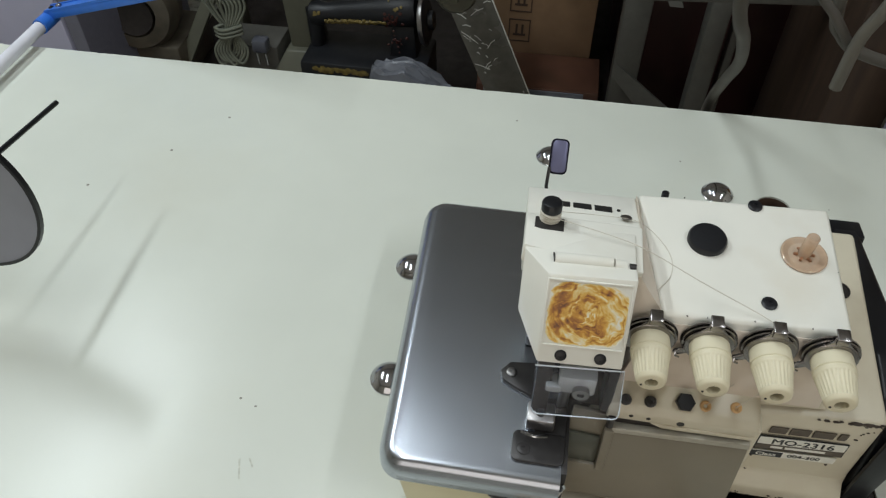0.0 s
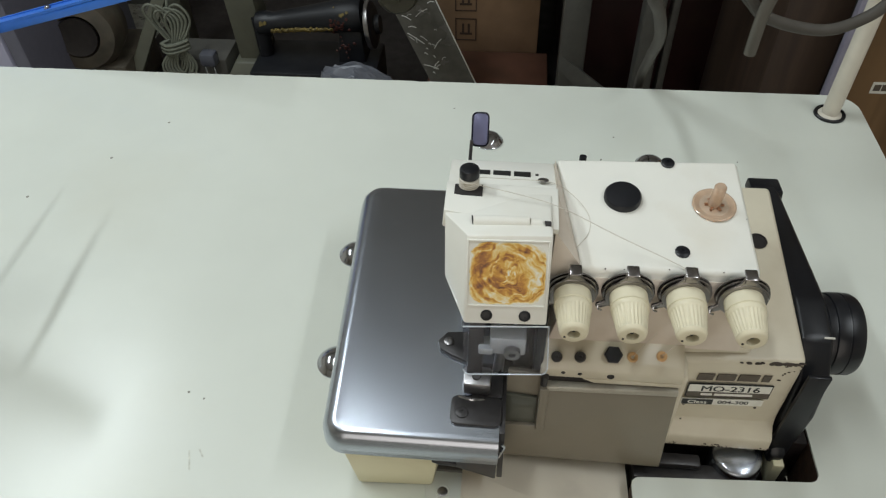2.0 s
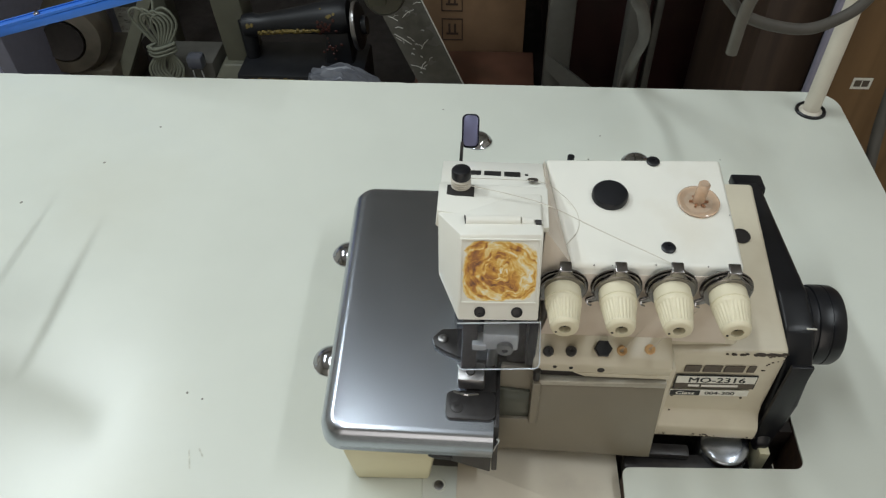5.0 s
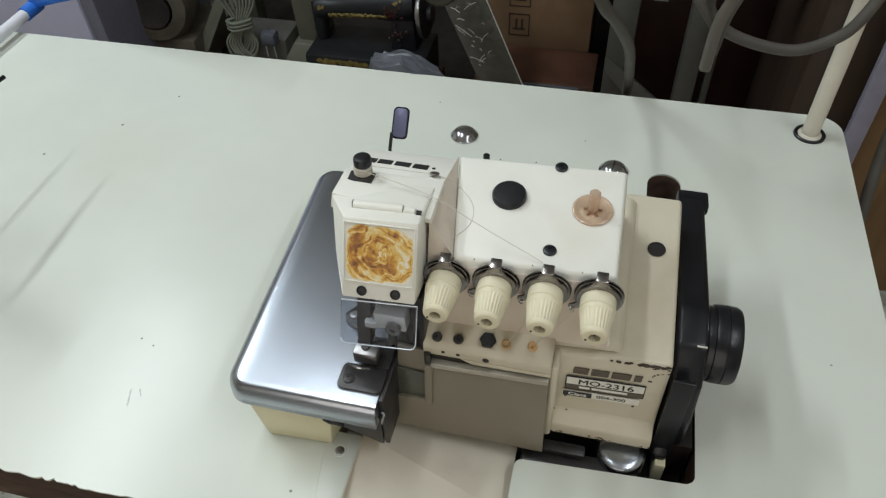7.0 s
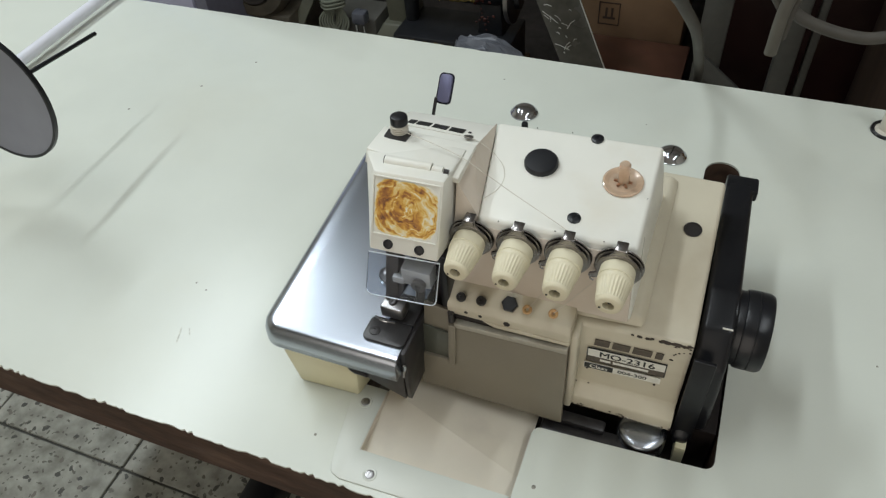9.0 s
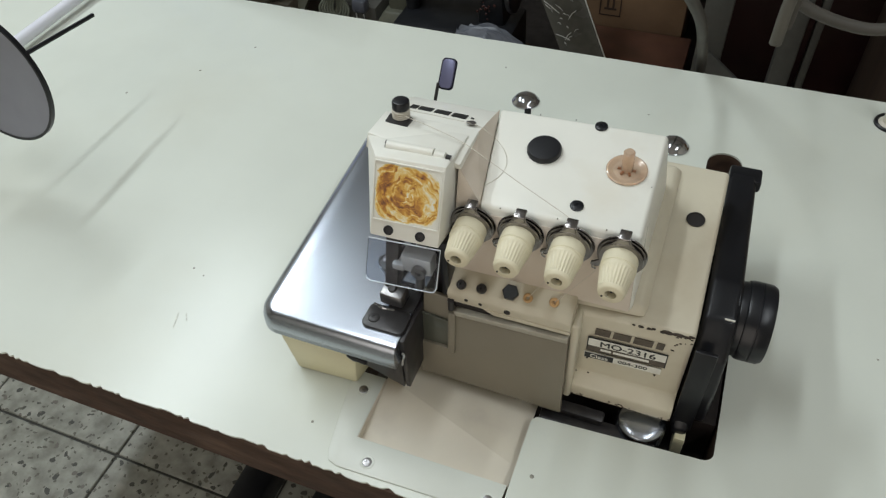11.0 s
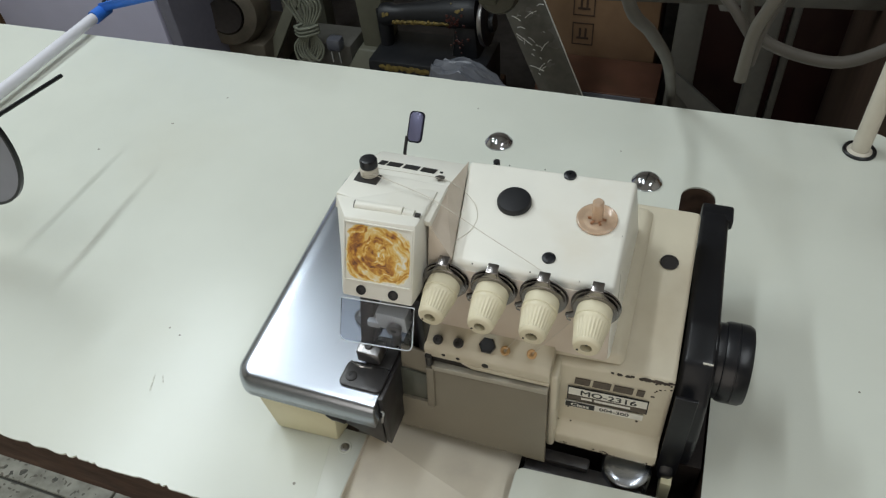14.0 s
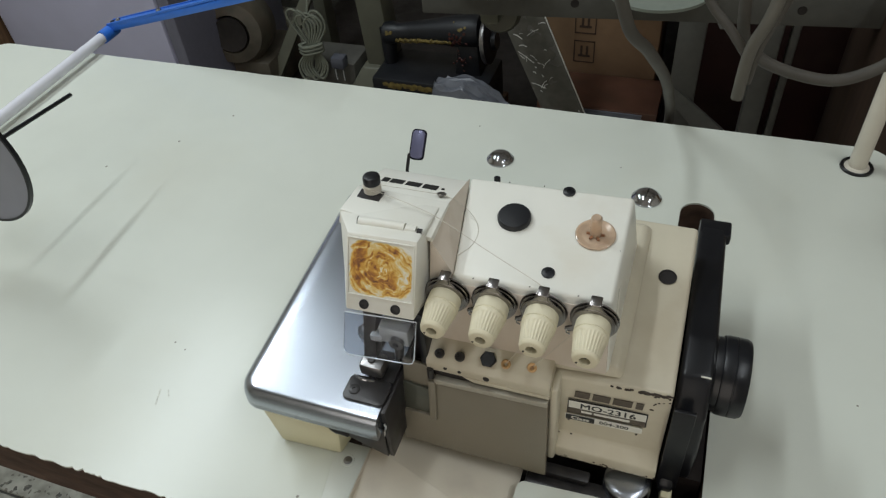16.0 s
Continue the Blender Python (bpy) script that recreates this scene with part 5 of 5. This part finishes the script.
bag = thing("plastic_bag", (-0.43, 1.43, 0.0), "crumpled cloudy plastic bag", "bag")
bb = B()
bmesh.ops.create_icosphere(bb, subdivisions=4, radius=1.0)
for vv in bb.verts:
    c = vv.co.copy()
    fold = abs(noise.noise(Vector((c.x * 2.1, c.y * 2.1, 0.7)))) * 0.55 + abs(noise.noise(c * 5.5)) * 0.16
    top = 0.62 - 0.42 * max(0.0, c.x + 0.15) + 0.10 * min(0.0, c.x + 0.6)
    cz = max(-0.9, min(top, c.z * 1.5)) - fold * (0.35 if c.z > 0 else 0.0)
    k = 1.0 - 0.25 * abs(noise.noise(Vector((c.x * 3, c.z * 3, 2.2))))
    vv.co = Vector((-0.415 + c.x * 0.130 * k, 1.365 + c.y * 0.045 * k, max(0.002, 0.135 + cz * 0.150)))
part("film", bb, POLY, bag, "", 18)

acr = thing("scratched_plate", (-0.2, 1.4, 0.0), "dark glossy plate with white scratches leaning behind the table", "plate")
ap = Plane((-0.170, 1.39, 0.0), (1, 0, 0), (0, 0.05, 1))
part("sheet", ap.poly(B(), [(0.0, 0.0), (0.118, 0.0), (-0.066, 0.41), (-0.180, 0.40)], -0.0025, 0.0), FILMGREY, acr)
part("bright_edge", ap.poly(B(), [(0.1155, 0.0), (0.118, 0.0), (-0.066, 0.41), (-0.0685, 0.41)], -0.003, 0.0006), SCRATCH, acr)
sc = B()
rnd = random.Random(3)
for k in range(26):
    a, b = rnd.uniform(0.008, 0.105), rnd.uniform(0.12, 0.39)
    an = rnd.choice((0.4, 0.9, -0.3, 2.6)) + rnd.gauss(0, 0.3)
    ln = rnd.choice((0.006, 0.010, 0.02, 0.045)) * rnd.uniform(0.6, 1.1)
    p = [(a, b), (a + math.cos(an) * ln * 0.5, b + math.sin(an) * ln * 0.5 + 0.003), (a + math.cos(an) * ln, b + math.sin(an) * ln)]
    p = [(min(max(x, 0.004), 0.110) - 0.445 * y, y) for x, y in p]
    strip(sc, [ap.at(x, y, 0.0004) for x, y in p], rnd.uniform(0.0007, 0.0022), 0.0006, ap.n)
tagged(part("scratch", sc, SCRATCH, acr, "white scratches and tape shreds"), "", "", "", "stuff")

carton = thing("cardboard_box", (-0.1, 1.8, 0.0), "brown cardboard carton with printed handling marks", "box")
part("body", box(B(), -0.290, 0.030, 1.66, 1.95, 0.0, 0.60, 0.004), CARD, carton)
pm = B()
for cz in (0.270, 0.180):
    for a0, a1, b0, b1 in ((-0.205, -0.145, cz - 0.034, cz - 0.031), (-0.205, -0.145, cz + 0.031, cz + 0.034), (-0.205, -0.202, cz - 0.034, cz + 0.034), (-0.148, -0.145, cz - 0.034, cz + 0.034)):
        box(pm, a0, a1, 1.6585, 1.6605, b0, b1)
    box(pm, -0.192, -0.158, 1.6585, 1.6605, cz - 0.016, cz - 0.010)
    box(pm, -0.186, -0.180, 1.6585, 1.6605, cz - 0.010, cz + 0.018)
    box(pm, -0.170, -0.164, 1.6585, 1.6605, cz - 0.010, cz + 0.018)
part("print", pm, CARDINK, carton, "dark printed handling marks")
part("tape", box(B(), -0.292, 0.032, 1.655, 1.6600, 0.440, 0.485), mat("brown_tape", (0.20, 0.14, 0.09), 0.2), carton)
lowbox = thing("flat_carton", (-0.1, 1.6, 0.0), "flat reddish-brown carton under a glossy film", "box")
part("body", box(B(), -0.27, 0.06, 1.48, 1.655, 0.0, 0.115, 0.004), mat("red_brown_card", (0.10, 0.046, 0.030), 0.4, var=0.25, scale=12, stain=(0.05, 0.03, 0.02), stain_amount=0.6, stain_scale=8), lowbox)
part("film", box(B(), -0.25, 0.02, 1.475, 1.479, 0.03, 0.110), POLY, lowbox)

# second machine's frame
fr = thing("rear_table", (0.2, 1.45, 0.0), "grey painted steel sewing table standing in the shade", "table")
# unseen top, added to keep the lamps off the things below it
part("tabletop", box(B(), -0.36, 0.95, 1.42, 2.10, 0.781, 0.825, 0.004), BOARD, fr, "dark tabletop added out of view for shade")
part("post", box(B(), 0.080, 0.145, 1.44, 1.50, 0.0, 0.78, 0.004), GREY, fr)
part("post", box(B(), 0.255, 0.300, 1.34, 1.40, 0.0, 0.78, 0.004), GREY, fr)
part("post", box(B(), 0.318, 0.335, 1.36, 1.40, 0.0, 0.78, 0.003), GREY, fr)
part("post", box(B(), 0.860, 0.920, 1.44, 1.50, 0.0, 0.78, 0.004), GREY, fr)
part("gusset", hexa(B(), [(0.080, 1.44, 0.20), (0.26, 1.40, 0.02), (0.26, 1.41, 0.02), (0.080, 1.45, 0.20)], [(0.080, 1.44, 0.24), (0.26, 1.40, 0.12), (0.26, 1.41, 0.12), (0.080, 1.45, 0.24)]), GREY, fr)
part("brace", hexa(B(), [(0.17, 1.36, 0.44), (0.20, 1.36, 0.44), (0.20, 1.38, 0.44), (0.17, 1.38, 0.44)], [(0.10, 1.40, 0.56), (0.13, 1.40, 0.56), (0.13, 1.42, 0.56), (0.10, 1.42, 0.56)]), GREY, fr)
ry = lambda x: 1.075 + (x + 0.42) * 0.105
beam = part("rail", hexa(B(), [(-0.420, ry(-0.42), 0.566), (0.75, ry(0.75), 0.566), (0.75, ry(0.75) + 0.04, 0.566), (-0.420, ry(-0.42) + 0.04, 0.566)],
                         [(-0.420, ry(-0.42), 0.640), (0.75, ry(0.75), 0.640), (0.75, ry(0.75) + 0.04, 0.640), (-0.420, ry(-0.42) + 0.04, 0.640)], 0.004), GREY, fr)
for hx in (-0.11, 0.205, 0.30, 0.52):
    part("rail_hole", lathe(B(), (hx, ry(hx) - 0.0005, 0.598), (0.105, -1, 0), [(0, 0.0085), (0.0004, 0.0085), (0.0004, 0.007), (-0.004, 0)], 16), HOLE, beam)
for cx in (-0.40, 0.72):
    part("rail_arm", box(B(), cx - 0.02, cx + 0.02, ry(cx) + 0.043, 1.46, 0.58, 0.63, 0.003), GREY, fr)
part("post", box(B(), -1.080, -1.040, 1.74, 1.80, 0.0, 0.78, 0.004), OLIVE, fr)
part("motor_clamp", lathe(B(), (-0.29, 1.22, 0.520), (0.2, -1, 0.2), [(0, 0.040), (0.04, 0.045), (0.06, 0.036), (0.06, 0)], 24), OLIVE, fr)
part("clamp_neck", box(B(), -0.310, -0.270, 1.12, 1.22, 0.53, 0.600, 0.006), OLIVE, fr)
for dx in (-0.258, 0.045):
    sd = thing("spool_disc", (dx, 1.095, 0.64), "pale grey-green round spool plate on the steel rail", "spool plate", "spool plates on the rail")
    part("plate", lathe(B(), (dx, 1.090, 0.645), (0, 0, 1), [(0, 0), (0, 0.090), (0.003, 0.096), (0.009, 0.097), (0.009, 0.093), (0.004, 0.088), (0.003, 0)], 44), mat("grey_green_plastic", (0.26, 0.29, 0.25), 0.4, var=0.06), sd)
    part("peg", rod(B(), (dx, 1.095, 0.640), (dx, 1.095, 0.78), 0.006), DULL, sd)

pan = thing("dark_cabinet", (0.4, 1.75, 0.0), "dark maroon painted cabinet in the shade", "cabinet")
part("body", box(B(), 0.10, 0.78, 1.60, 2.10, 0.0, 0.775, 0.006), MAROON, pan)
part("frame_edge", box(B(), 0.781, 0.82, 1.58, 2.10, 0.0, 0.775, 0.004), GREY, pan)

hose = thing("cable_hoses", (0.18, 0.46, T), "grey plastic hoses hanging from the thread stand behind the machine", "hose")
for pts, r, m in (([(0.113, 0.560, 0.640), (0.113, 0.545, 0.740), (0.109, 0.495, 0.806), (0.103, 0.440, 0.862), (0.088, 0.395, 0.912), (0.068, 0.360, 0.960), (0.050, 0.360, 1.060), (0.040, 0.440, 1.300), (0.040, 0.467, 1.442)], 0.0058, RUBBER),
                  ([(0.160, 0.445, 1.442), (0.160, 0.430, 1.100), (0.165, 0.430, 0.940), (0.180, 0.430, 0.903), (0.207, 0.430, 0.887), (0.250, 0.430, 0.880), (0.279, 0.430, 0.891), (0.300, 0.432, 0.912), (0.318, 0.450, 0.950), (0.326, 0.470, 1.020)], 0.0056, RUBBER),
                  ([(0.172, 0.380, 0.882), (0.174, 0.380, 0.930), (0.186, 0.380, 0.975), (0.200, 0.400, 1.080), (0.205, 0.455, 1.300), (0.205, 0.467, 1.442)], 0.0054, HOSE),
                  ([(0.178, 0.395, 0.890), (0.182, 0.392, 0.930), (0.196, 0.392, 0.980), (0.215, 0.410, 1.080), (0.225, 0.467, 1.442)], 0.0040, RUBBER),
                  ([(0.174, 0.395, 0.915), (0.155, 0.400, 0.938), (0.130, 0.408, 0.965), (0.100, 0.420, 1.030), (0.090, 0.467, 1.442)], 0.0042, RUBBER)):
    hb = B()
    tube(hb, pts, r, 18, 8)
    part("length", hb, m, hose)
cb2 = thing("black_cable", (0.385, 0.45, 0.0), "dark grey cable hanging beside the table's corner", "cable")
kb = B()
tube(kb, [(0.430, 0.560, 1.100), (0.405, 0.520, 0.900), (0.388, 0.470, 0.760), (0.384, 0.420, 0.640), (0.392, 0.400, 0.400), (0.400, 0.400, 0.010)], 0.0065, 14, 8)
part("run", kb, RUBBER, cb2)
hk = thing("hook_bracket", (0.5, 1.2, 0.4), "grey cast hook on the steel frame", "bracket")
kb = B()
tube(kb, [(0.520, 1.20, 0.560), (0.485, 1.19, 0.520), (0.480, 1.19, 0.470), (0.510, 1.19, 0.440), (0.535, 1.20, 0.450)], 0.010, 8, 6)
part("hook", kb, OLIVE, hk)
part("stem", box(B(), 0.505, 0.545, 1.195, 1.235, 0.0, 0.60, 0.004), OLIVE, hk)

ch = thing("wooden_chest", (0.49, 1.2, 0.0), "brown wooden chest behind the table, its wood coloured dark for the shade", "chest")
part("body", box(B(), 0.440, 0.555, 1.03, 1.42, 0.0, 0.66, 0.005), SHADEDWOOD, ch)
part("lid", box(B(), 0.432, 0.560, 1.02, 1.43, 0.6605, 0.69, 0.004), SHADEDWOOD, ch)
cr = thing("wooden_board", (0.95, 1.0, 0.0), "brown plywood board with a small white label standing upright", "board")
part("panel", box(B(), 0.566, 1.42, 0.985, 1.005, 0.0, 1.15, 0.003), wood("light_brown_wood", (0.125, 0.068, 0.026), (0.19, 0.108, 0.045), 3), cr)
lb = part("label", box(B(), 0.620, 0.655, 0.9838, 0.9848, 0.453, 0.477), SILVERP, cr, "white printed label")
lbb = B()
for k in range(2):
    box(lbb, 0.624 + 0.014 * k, 0.636 + 0.014 * k, 0.9832, 0.9837, 0.459, 0.472)
part("print", lbb, PLATEINK, lb)
rail = thing("plastic_profile", (0.544, 0.963, 0.0), "greyish lavender plastic profile standing behind the table", "profile")
part("strip", box(B(), 0.527, 0.560, 0.955, 0.972, 0.0, 1.15, 0.003), CLOUDY, rail)

# ---- floor tiles, last ----
tile_mesh = None
PITCH = 0.332
nx0, nx1 = math.ceil((RX0 + 0.754) / PITCH), math.floor((RX1 + 0.754) / PITCH)
ny0, ny1 = math.ceil((RY0 - 0.102) / PITCH), math.floor((RY1 - 0.102) / PITCH)
tb = box(B(), 0.0025, PITCH - 0.0025, 0.0025, PITCH - 0.0025, -0.012, 0.0, 0.0015, 1)
first = part("tile", tb, TERRAZZO, None)
tile_mesh = first.data
bpy.data.objects.remove(first)
for i in range(nx0, nx1):
    for j in range(ny0, ny1):
        t = new("tile", tile_mesh)
        t.parent = floor
        t.location = (-0.754 + i * PITCH, 0.102 + j * PITCH, 0.0008 * ((i * 7 + j * 3) % 3) / 3)
